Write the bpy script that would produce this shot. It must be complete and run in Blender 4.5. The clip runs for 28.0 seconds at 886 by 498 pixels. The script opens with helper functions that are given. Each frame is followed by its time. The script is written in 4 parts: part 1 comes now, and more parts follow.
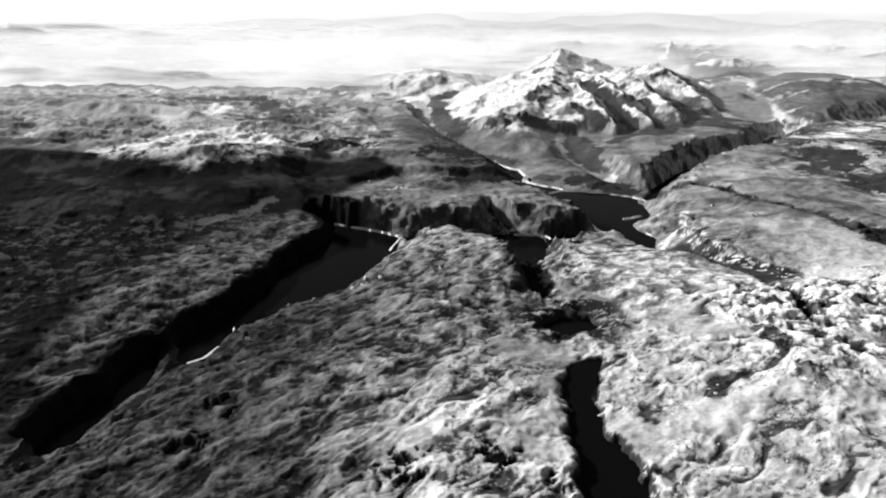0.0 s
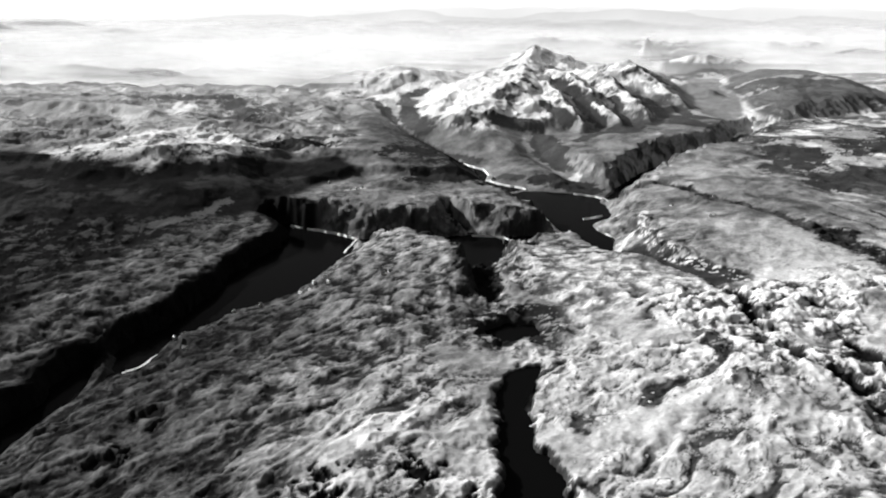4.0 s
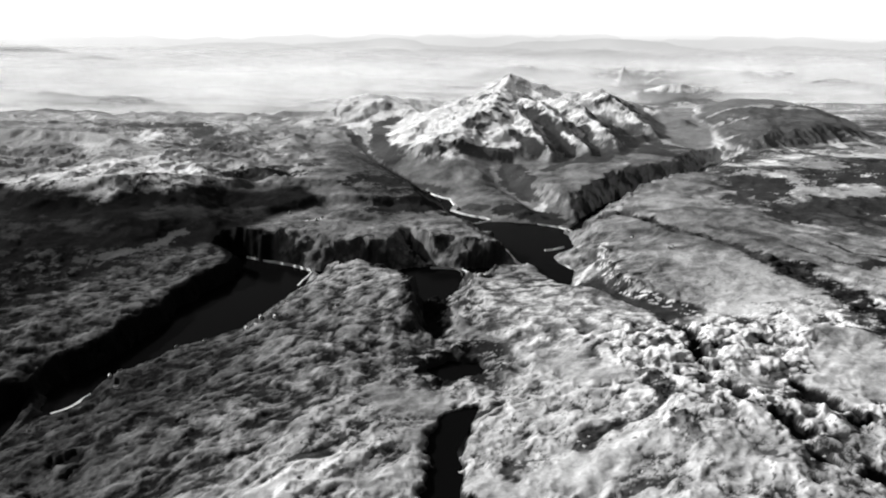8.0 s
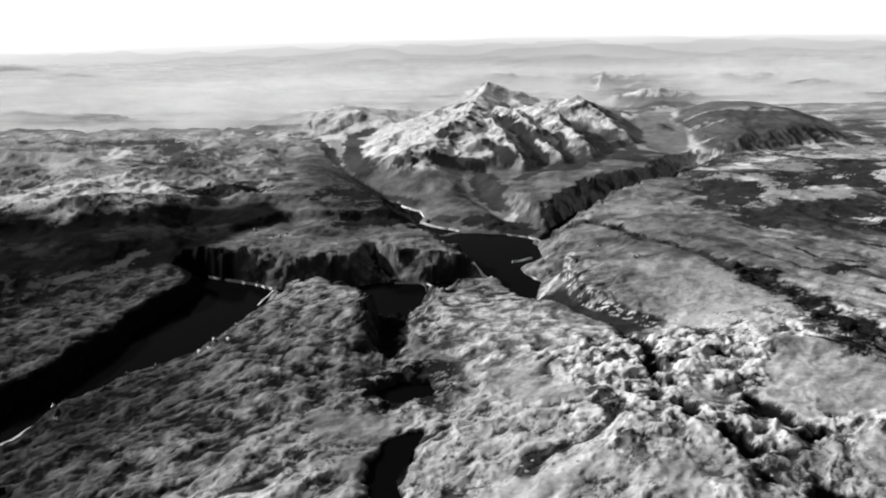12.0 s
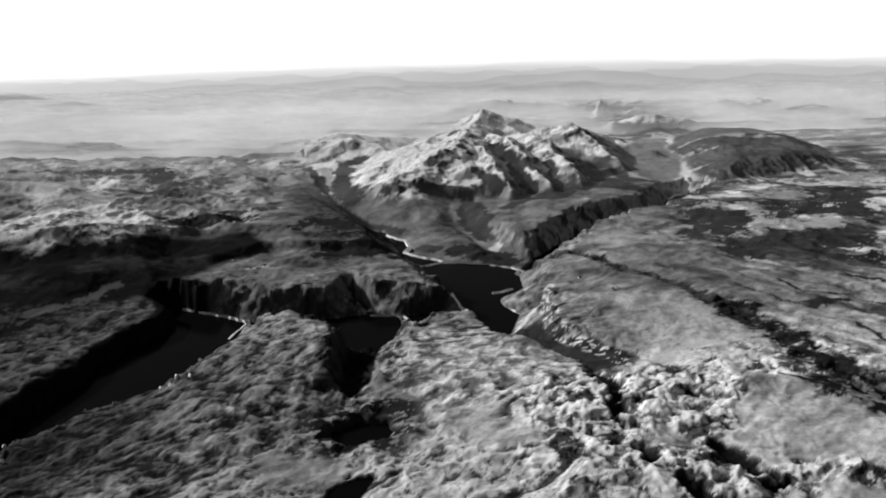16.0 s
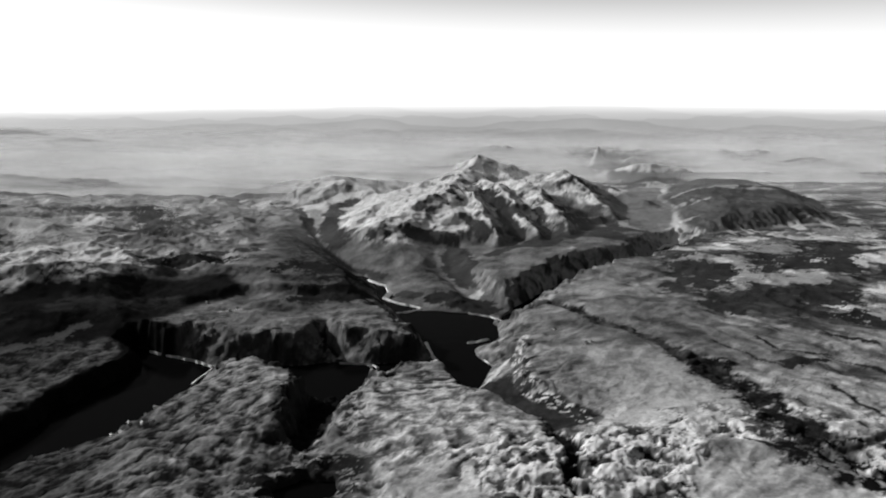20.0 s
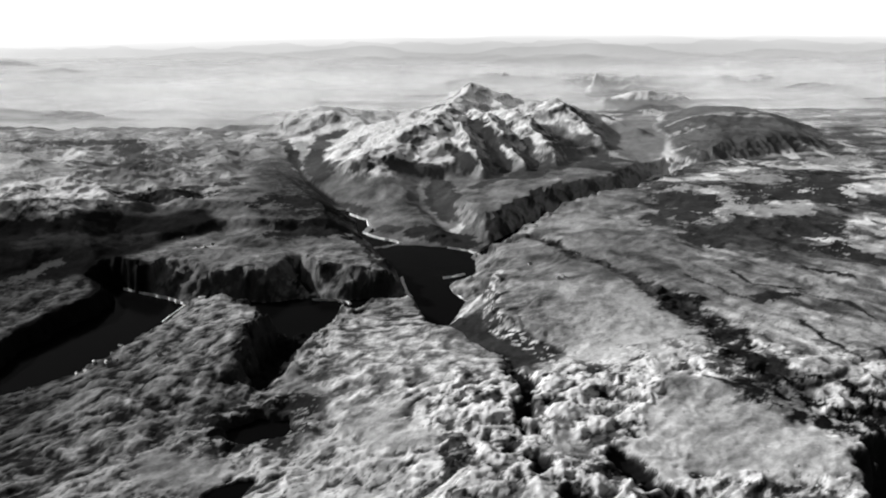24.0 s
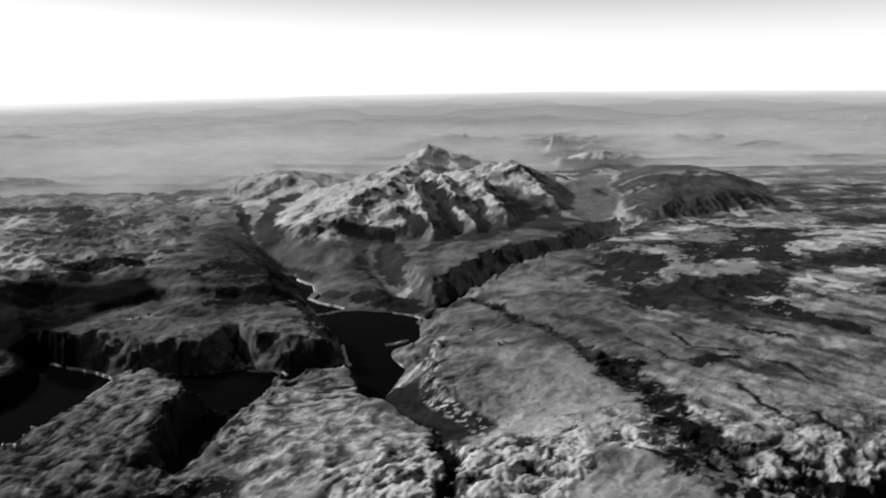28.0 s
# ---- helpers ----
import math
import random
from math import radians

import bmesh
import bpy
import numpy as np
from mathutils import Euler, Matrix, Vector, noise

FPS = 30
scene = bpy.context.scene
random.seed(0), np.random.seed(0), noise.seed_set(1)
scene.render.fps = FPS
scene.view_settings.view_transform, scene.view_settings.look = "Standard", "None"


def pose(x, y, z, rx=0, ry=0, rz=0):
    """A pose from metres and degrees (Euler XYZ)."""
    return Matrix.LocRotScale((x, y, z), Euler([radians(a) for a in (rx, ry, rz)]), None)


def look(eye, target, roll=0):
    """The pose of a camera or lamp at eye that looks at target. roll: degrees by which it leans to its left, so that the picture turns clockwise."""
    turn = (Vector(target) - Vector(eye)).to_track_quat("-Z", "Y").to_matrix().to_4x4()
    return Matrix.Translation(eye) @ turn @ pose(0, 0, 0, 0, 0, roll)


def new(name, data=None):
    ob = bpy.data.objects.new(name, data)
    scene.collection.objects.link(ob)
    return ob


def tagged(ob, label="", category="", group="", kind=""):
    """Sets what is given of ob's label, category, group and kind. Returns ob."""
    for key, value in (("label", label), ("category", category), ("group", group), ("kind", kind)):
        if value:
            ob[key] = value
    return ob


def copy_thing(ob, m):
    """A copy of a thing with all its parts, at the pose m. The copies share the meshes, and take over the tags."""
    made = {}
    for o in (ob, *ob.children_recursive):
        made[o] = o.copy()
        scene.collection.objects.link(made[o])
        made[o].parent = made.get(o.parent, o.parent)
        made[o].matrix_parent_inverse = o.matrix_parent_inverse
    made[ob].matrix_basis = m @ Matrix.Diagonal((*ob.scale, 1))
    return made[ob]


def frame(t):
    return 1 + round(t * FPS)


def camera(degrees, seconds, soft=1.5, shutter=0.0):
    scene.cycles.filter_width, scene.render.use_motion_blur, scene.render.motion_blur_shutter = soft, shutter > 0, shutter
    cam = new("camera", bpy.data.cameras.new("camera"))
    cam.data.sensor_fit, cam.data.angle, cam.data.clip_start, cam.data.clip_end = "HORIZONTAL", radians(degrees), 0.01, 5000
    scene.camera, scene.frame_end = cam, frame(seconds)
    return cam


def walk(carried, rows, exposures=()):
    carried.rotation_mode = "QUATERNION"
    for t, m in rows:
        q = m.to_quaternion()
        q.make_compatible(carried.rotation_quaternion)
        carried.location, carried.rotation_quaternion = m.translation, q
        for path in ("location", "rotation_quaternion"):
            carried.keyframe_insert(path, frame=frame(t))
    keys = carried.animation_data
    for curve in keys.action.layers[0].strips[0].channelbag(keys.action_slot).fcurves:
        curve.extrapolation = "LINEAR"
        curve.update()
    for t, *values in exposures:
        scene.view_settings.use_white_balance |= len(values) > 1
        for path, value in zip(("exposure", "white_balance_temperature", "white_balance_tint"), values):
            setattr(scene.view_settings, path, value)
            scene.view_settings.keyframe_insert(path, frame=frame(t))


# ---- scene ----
cam = camera(61.76, 28.0, soft=2.0)
PATH = [
    (0, -169.2, -73.08, 388.78, 69.996, 0.116, 1.355),
    (0.5, -163.51, -71.08, 389.2, 70.136, -0.283, 0.763),
    (1, -157.73, -68.86, 389.58, 70.567, -0.139, 0.144),
    (1.5, -151.83, -66.61, 389.81, 70.499, -0.034, 0.147),
    (2, -145.8, -64.4, 389.96, 69.998, -0.096, 0.372),
    (2.5, -139.92, -61.93, 390.21, 69.694, -0.149, 0.531),
    (3, -134.09, -59.25, 390.59, 69.636, -0.214, 0.484),
    (3.5, -128.39, -56.59, 390.98, 69.606, -0.017, 0.407),
    (5.5, -105.13, -46.41, 392.72, 70.259, -0.034, -0.001),
    (6, -99.16, -43.97, 393.12, 70.285, -0.256, -0.129),
    (6.5, -93.2, -41.45, 393.52, 70.382, -0.103, -0.45),
    (7, -87.53, -38.89, 393.94, 71.167, -0.057, -0.615),
    (7.5, -81.83, -36.35, 394.36, 71.53, -0.231, -0.841),
    (8, -75.89, -33.78, 394.83, 71.672, -0.242, -0.635),
    (8.5, -69.89, -31.34, 395.39, 71.344, -0.066, -0.908),
    (9, -63.97, -29.06, 395.79, 71.462, -0.001, -1.082),
    (9.5, -58.04, -26.67, 396.24, 71.688, 0.218, -1.245),
    (10, -52.33, -24.01, 396.75, 71.879, 0.579, -1.507),
    (10.5, -46.67, -21.39, 397.34, 71.959, 1.415, -1.767),
    (11, -40.98, -18.86, 397.84, 72.211, 1.247, -1.878),
    (11.5, -35.31, -16.42, 398.13, 72.071, 1.278, -1.627),
    (12, -29.57, -13.89, 398.36, 72.244, 1.039, -1.576),
    (12.5, -23.71, -11.15, 398.69, 72.473, 0.75, -1.342),
    (14.5, 0, -0, 400, 73.659, 1.319, -0.387),
    (15, 6.17, 2.6, 400.43, 73.873, 1.633, -0.183),
    (15.5, 12.07, 4.94, 400.99, 73.838, 1.778, -0.503),
    (16, 17.83, 7.28, 401.65, 74.164, 1.291, -1.06),
    (16.5, 23.66, 9.61, 402.32, 74.416, 0.812, -0.797),
    (17, 29.54, 11.86, 402.9, 74.731, 0.542, -1.057),
    (17.5, 35.41, 14.22, 403.33, 75.596, 0.194, -0.983),
    (18, 41.35, 16.7, 403.71, 75.968, 0.315, -0.779),
    (18.5, 47.34, 19.16, 404, 76.748, -0.106, -0.334),
    (19, 53.4, 21.66, 404.25, 76.814, -0.255, -0.135),
    (19.5, 59.44, 24.13, 404.49, 77.386, -0.161, 0.221),
    (20, 65.37, 26.6, 404.79, 77.425, 0.034, -0.338),
    (20.5, 71.34, 29.13, 405.13, 76.61, 0.287, 0.154),
    (21, 77.42, 31.76, 405.53, 75.466, 0.25, 0.459),
    (21.5, 83.57, 34.35, 405.99, 74.445, -0.048, 0.357),
    (23.5, 107.55, 43.4, 407.68, 72.296, 0.396, -0.38),
    (24, 113.62, 45.89, 408.12, 71.957, 0.548, -0.036),
    (24.5, 119.79, 48.25, 408.54, 71.528, 0.697, -0.204),
    (25, 125.92, 50.53, 408.85, 71.261, 0.986, -0.405),
    (25.5, 132.01, 52.8, 409.17, 70.77, 1.641, -1.102),
    (26, 138.1, 55.29, 409.6, 71.423, 1.329, -1.068),
    (26.5, 144.14, 57.88, 410.2, 71.439, 1.1, -0.765),
    (27, 150.07, 60.65, 410.93, 71.907, 0.806, -0.971),
    (27.5, 155.93, 63.5, 411.77, 75.027, 0.769, -2.001),
    (28, 161.82, 66.31, 412.66, 76.424, 0.939, -2.363),
]
EXPOSURES = [(0, 0.35), (3, 0.35), (8, 0.1), (11, -0.15), (15, -0.26), (16, -0.42), (17, -0.82), (18, -0.7), (20, -0.64), (21.5, -0.5), (23.5, -0.18), (24.3, -0.22), (25, -0.34), (26, -0.28), (27, -0.42), (28, -0.9)]
walk(cam, [(t, pose(*p)) for t, *p in PATH], EXPOSURES)

# ---------------------------------------------------------------- light
SUN = Vector((-0.78, 0.46, 0.42)).normalized()
world = bpy.data.worlds.new("world")
scene.world = world
world.use_nodes = True
wn = world.node_tree
wn.nodes.clear()
sky = wn.nodes.new("ShaderNodeTexSky")
sky.sky_type, sky.sun_disc = "NISHITA", False
sky.sun_elevation = math.asin(SUN.z)
sky.sun_rotation = math.atan2(SUN.x, SUN.y)
grey = wn.nodes.new("ShaderNodeRGBToBW")
where = wn.nodes.new("ShaderNodeTexCoord")
axes = wn.nodes.new("ShaderNodeSeparateXYZ")
veil = wn.nodes.new("ShaderNodeValToRGB")
stops = veil.color_ramp.elements
for p, v in ((0.035, 1.35), (0.075, 0.8), (0.11, 0.3), (0.16, 0.12), (0.45, 0.06)):
    stops.new(p).color = (v, v, v, 1)
stops[0].color, stops[-1].color = (1.7, 1.7, 1.7, 1), (0.05, 0.05, 0.05, 1)
thin = wn.nodes.new("ShaderNodeMath")
thin.operation = "MULTIPLY_ADD"
thin.inputs[1].default_value = 0.12
bg = wn.nodes.new("ShaderNodeBackground")
bg.inputs["Strength"].default_value = 1.0
out = wn.nodes.new("ShaderNodeOutputWorld")
wn.links.new(sky.outputs[0], grey.inputs[0])
wn.links.new(where.outputs["Generated"], axes.inputs[0])
wn.links.new(axes.outputs["Z"], veil.inputs[0])
wn.links.new(grey.outputs[0], thin.inputs[0])
wn.links.new(veil.outputs[0], thin.inputs[2])
# the haze glows on the side of the sun and is dull on the other
side = wn.nodes.new("ShaderNodeVectorMath")
side.operation = "DOT_PRODUCT"
side.inputs[1].default_value = (-0.34, 0.94, 0)
glow = wn.nodes.new("ShaderNodeMapRange")
glow.interpolation_type = "SMOOTHSTEP"
for i, v in enumerate((-0.35, 0.6, 0.12, 1.0)):
    glow.inputs[i + 1].default_value = v
dim = wn.nodes.new("ShaderNodeMath")
dim.operation = "MULTIPLY"
wn.links.new(where.outputs["Generated"], side.inputs[0])
wn.links.new(side.outputs["Value"], glow.inputs[0])
wn.links.new(thin.outputs[0], dim.inputs[0])
wn.links.new(glow.outputs[0], dim.inputs[1])
wn.links.new(dim.outputs[0], bg.inputs[0])
wn.links.new(bg.outputs[0], out.inputs[0])

lamp = bpy.data.lights.new("sun", "SUN")
lamp.energy, lamp.angle = 5.2, radians(0.6)
sun = new("sun", lamp)
sun.matrix_world = look(SUN * 1000, (0, 0, 0))


# ---------------------------------------------------------------- materials
def material(name):
    m = bpy.data.materials.new(name)
    m.use_nodes = True
    t = m.node_tree
    return m, t, t.nodes["Principled BSDF"]


def node(t, kind, **values):
    n = t.nodes.new(kind)
    for k, v in values.items():
        n.inputs[k].default_value = v
    return n


def noise_node(t, scale, detail=6.0, rough=0.6, stretch=(1, 1, 1)):
    co = t.nodes.new("ShaderNodeTexCoord")
    mp = t.nodes.new("ShaderNodeMapping")
    mp.inputs["Scale"].default_value = stretch
    n = node(t, "ShaderNodeTexNoise", Scale=scale, Detail=detail, Roughness=rough)
    t.links.new(co.outputs["Object"], mp.inputs[0])
    t.links.new(mp.outputs[0], n.inputs["Vector"])
    return n


def ramp(t, src, stops):
    r = t.nodes.new("ShaderNodeValToRGB")
    el = r.color_ramp.elements
    while len(el) < len(stops):
        el.new(0.5)
    for e, (p, v) in zip(el, stops):
        e.position, e.color = p, (v, v, v, 1)
    t.links.new(src, r.inputs[0])
    return r


def mul(t, a, b, kind="MULTIPLY"):
    m = t.nodes.new("ShaderNodeMath")
    m.operation = kind
    for i, s in enumerate((a, b)):
        if isinstance(s, (int, float)):
            m.inputs[i].default_value = s
        else:
            t.links.new(s, m.inputs[i])
    return m.outputs[0]


def terrain_material():
    """Ground cover: the attribute holds its lightness (snow, heath, rock, wood), painted shade included."""
    m, t, b = material("ground_cover")
    at = t.nodes.new("ShaderNodeAttribute")
    at.attribute_name = "cover"
    n1 = noise_node(t, 0.22, 8, 0.68)
    n2 = noise_node(t, 0.035, 5, 0.6)
    r1 = ramp(t, n1.outputs["Fac"], [(0.3, 0.74), (0.5, 1.0), (0.7, 1.22)])
    r2 = ramp(t, n2.outputs["Fac"], [(0.3, 0.75), (0.7, 1.2)])
    v = mul(t, mul(t, at.outputs["Fac"], r1.outputs[0]), r2.outputs[0])
    lim = mul(t, v, 0.86, "MINIMUM")
    t.links.new(lim, b.inputs["Base Color"])
    b.inputs["Roughness"].default_value = 0.92
    b.inputs["Specular IOR Level"].default_value = 0.0
    bump = node(t, "ShaderNodeBump", Strength=0.34, Distance=1.6)
    t.links.new(n1.outputs["Fac"], bump.inputs["Height"])
    t.links.new(bump.outputs[0], b.inputs["Normal"])
    return m


def water_material():
    m, t, b = material("dark_fjord_water")
    b.inputs["Base Color"].default_value = (0.004, 0.004, 0.004, 1)
    b.inputs["Roughness"].default_value = 0.12
    b.inputs["IOR"].default_value = 1.035
    n = noise_node(t, 0.3, 4, 0.5)
    bump = node(t, "ShaderNodeBump", Strength=0.12, Distance=0.3)
    t.links.new(n.outputs["Fac"], bump.inputs["Height"])
    t.links.new(bump.outputs[0], b.inputs["Normal"])
    return m


def plain(name, value, rough=0.8, spot=0.2):
    m, t, b = material(name)
    n = noise_node(t, 1.5, 5, 0.6)
    r = ramp(t, n.outputs["Fac"], [(0.3, value * (1 - spot)), (0.7, min(0.9, value * (1 + spot)))])
    t.links.new(r.outputs[0], b.inputs["Base Color"])
    b.inputs["Roughness"].default_value = rough
    return m


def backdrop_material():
    """Far land with haze painted into a glow: paler and paler towards the horizon, with faint level bands."""
    m, t, b = material("glowing_haze_backdrop")
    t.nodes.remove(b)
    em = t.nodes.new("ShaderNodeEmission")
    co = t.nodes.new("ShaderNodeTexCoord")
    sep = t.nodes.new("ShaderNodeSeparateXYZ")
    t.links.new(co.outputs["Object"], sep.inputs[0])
    # ranges of hills painted one behind another, each darkest along its crest
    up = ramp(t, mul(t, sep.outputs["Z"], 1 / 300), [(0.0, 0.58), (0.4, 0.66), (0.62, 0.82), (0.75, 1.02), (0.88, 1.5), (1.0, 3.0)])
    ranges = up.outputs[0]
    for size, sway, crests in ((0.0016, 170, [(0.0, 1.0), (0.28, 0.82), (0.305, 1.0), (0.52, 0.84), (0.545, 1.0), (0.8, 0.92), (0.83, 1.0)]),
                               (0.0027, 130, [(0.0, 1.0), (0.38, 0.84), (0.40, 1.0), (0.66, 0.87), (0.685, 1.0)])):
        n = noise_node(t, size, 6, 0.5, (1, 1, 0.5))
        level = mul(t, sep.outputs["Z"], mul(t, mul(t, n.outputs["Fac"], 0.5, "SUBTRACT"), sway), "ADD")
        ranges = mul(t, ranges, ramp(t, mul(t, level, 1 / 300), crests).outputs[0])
    # the glow is dimmed behind and raised on the sun's side
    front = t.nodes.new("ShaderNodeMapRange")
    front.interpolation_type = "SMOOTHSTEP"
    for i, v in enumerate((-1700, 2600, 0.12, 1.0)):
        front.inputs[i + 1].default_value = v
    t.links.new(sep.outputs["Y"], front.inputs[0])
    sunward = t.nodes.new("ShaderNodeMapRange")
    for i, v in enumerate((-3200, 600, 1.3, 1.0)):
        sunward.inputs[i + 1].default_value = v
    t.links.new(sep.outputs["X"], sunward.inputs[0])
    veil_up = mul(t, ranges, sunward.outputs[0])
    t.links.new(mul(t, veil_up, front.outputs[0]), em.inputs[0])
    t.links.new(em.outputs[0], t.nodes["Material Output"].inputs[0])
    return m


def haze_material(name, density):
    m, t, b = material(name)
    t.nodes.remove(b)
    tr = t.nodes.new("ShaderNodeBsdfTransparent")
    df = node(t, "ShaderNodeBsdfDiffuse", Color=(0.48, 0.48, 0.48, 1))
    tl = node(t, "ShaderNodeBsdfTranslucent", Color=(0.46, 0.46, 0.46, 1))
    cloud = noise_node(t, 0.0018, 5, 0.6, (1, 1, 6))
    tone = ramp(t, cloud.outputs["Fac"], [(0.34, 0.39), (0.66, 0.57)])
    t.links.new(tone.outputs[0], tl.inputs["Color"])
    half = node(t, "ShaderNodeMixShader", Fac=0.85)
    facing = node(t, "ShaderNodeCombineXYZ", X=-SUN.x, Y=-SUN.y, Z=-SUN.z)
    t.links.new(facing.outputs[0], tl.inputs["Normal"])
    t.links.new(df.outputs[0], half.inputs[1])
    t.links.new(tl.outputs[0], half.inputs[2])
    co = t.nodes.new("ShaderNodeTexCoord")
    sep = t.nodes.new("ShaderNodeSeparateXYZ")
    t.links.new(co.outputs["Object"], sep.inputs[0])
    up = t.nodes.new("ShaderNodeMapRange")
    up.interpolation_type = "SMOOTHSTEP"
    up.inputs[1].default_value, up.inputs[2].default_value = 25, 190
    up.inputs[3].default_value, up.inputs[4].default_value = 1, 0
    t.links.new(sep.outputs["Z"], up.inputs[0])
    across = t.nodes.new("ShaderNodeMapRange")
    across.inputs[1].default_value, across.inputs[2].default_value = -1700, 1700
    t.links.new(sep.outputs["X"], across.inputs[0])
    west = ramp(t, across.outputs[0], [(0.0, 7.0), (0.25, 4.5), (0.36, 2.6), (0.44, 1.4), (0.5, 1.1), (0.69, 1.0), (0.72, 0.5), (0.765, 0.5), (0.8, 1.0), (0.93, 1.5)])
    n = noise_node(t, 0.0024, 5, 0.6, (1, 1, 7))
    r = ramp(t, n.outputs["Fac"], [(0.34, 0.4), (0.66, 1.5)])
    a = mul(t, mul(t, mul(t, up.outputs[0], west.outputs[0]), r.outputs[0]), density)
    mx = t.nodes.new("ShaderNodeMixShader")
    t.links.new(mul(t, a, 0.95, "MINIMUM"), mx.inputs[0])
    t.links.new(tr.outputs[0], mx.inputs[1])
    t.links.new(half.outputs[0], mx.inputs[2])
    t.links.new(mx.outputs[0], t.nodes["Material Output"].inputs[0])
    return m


GROUND, WATER = terrain_material(), water_material()
ICE = plain("shore_ice", 0.85, 0.5, 0.05)


# ---------------------------------------------------------------- shape of the land
TABLE = np.random.RandomState(7).permutation(4096)
ANG = np.random.RandomState(8).rand(4096) * 2 * np.pi
GX, GY = np.cos(ANG), np.sin(ANG)


def gnoise(x, y, seed=0):
    xi, yi = np.floor(x).astype(np.int64), np.floor(y).astype(np.int64)
    fx, fy = x - xi, y - yi
    u, v = fx * fx * fx * (fx * (fx * 6 - 15) + 10), fy * fy * fy * (fy * (fy * 6 - 15) + 10)

    def corner(i, j):
        k = TABLE[(TABLE[(xi + i + seed * 131) & 4095] + yi + j) & 4095]
        return GX[k] * (fx - i) + GY[k] * (fy - j)

    a = corner(0, 0) * (1 - u) + corner(1, 0) * u
    b = corner(0, 1) * (1 - u) + corner(1, 1) * u
    return (a * (1 - v) + b * v) * 1.5


def fbm(x, y, size, octaves, gain=0.5, seed=0, ridge=False):
    total, amp, norm = 0, 1.0, 0.0
    for o in range(octaves):
        s = 2.03 ** o / size
        n = gnoise(x * s + 13.7 * o, y * s - 7.1 * o, seed + o)
        total = total + amp * ((1 - 2 * np.abs(n)) if ridge else n)
        norm += amp
        amp *= gain
    return total / norm


def smooth(a, b, v):
    t = np.clip((v - a) / (b - a), 0, 1)
    return t * t * (3 - 2 * t)


def seg_dist(x, y, line, closed=True):
    """Distance to a polyline, and how far along it the nearest point lies (in corners)."""
    best, along = np.full(x.shape, 1e9), np.zeros(x.shape)
    pts = list(line) + ([line[0]] if closed else [])
    for i, (p, q) in enumerate(zip(pts[:-1], pts[1:])):
        dx, dy = q[0] - p[0], q[1] - p[1]
        s = np.clip(((x - p[0]) * dx + (y - p[1]) * dy) / (dx * dx + dy * dy + 1e-9), 0, 1)
        d = np.hypot(x - p[0] - s * dx, y - p[1] - s * dy)
        near = d < best
        best, along = np.where(near, d, best), np.where(near, i + s, along)
    return best, along


def inside(x, y, poly):
    c = np.zeros(x.shape, bool)
    for p, q in zip(poly, list(poly[1:]) + [poly[0]]):
        if p[1] == q[1]:
            continue
        hitx = (q[0] - p[0]) * (y - p[1]) / (q[1] - p[1]) + p[0]
        c ^= ((p[1] > y) != (q[1] > y)) & (x < hitx)
    return c


def signed(x, y, poly):
    """Distance to a plan outline, negative inside; far points are left at 600."""
    px, py = [p[0] for p in poly], [p[1] for p in poly]
    m = (x > min(px) - 600) & (x < max(px) + 600) & (y > min(py) - 600) & (y < max(py) + 600)
    d = np.full(x.shape, 600.0)
    xs, ys = x[m], y[m]
    e, _ = seg_dist(xs, ys, poly)
    d[m] = np.where(inside(xs, ys, poly), -e, e)
    return d


# the fjord's arms, in plan
WEST_ARM = [(-472, 622), (-447, 628), (-440, 663), (-434, 698), (-416, 723), (-382, 780), (-351, 806), (-320, 837), (-303, 883), (-289, 926), (-266, 981), (-264, 1047),
            (-298, 1075), (-338, 1094), (-379, 1116), (-420, 1150), (-420, 1105), (-374, 1060), (-380, 1010), (-404, 960), (-418, 912), (-422, 860), (-434, 815), (-452, 750), (-478, 705), (-486, 672), (-480, 640)]
WEST_POOL = [(-488, 590), (-487, 575), (-500, 546), (-506, 504), (-513, 474), (-526, 458), (-546, 462), (-542, 505), (-530, 540), (-514, 572), (-524, 600), (-520, 628), (-504, 648), (-494, 630)]
MID_ARM = [(-264, 1047), (-200, 1060), (-140, 1056), (-104, 1066), (-79, 1070), (-26, 1049), (-25, 1011), (-34, 972), (-53, 924), (-60, 855), (-62, 771), (-66, 712), (-84, 712), (-92, 760), (-96, 800), (-98, 850), (-100, 880), (-104, 905), (-116, 935), (-150, 968), (-205, 1000), (-245, 1020)]
EAST_ARM = [(53, 1086), (48, 1115), (31, 1187), (8, 1244), (-16, 1300), (10, 1345), (34, 1336), (114, 1310), (165, 1275), (166, 1231), (165, 1176), (152, 1143), (121, 1118), (124, 1088), (144, 1051), (135, 1016), (121, 969), (112, 951), (119, 925), (125, 905), (142, 864), (163, 814), (188, 772), (170, 764), (146, 800), (124, 836), (105, 852), (98, 880), (94, 912), (90, 940), (84, 970), (74, 1000), (62, 1040)]
NW_ARM = [(-16, 1310), (34, 1336), (-14, 1372), (-26, 1392), (-20, 1420), (-48, 1500), (-78, 1540), (-140, 1655), (-215, 1795), (-300, 2035), (-310, 2033), (-227, 1790), (-155, 1645), (-100, 1535), (-66, 1480), (-52, 1400)]
NE_ARM = [(165, 1250), (207, 1345), (294, 1478), (387, 1568), (497, 1633), (608, 1820), (640, 1870), (668, 1890), (672, 1865), (630, 1800), (515, 1610), (400, 1545), (305, 1455), (220, 1330), (195, 1262)]
PALE_VALLEY = [(646, 1869), (682, 1922), (719, 1987), (784, 2186), (831, 2414), (898, 2694)]
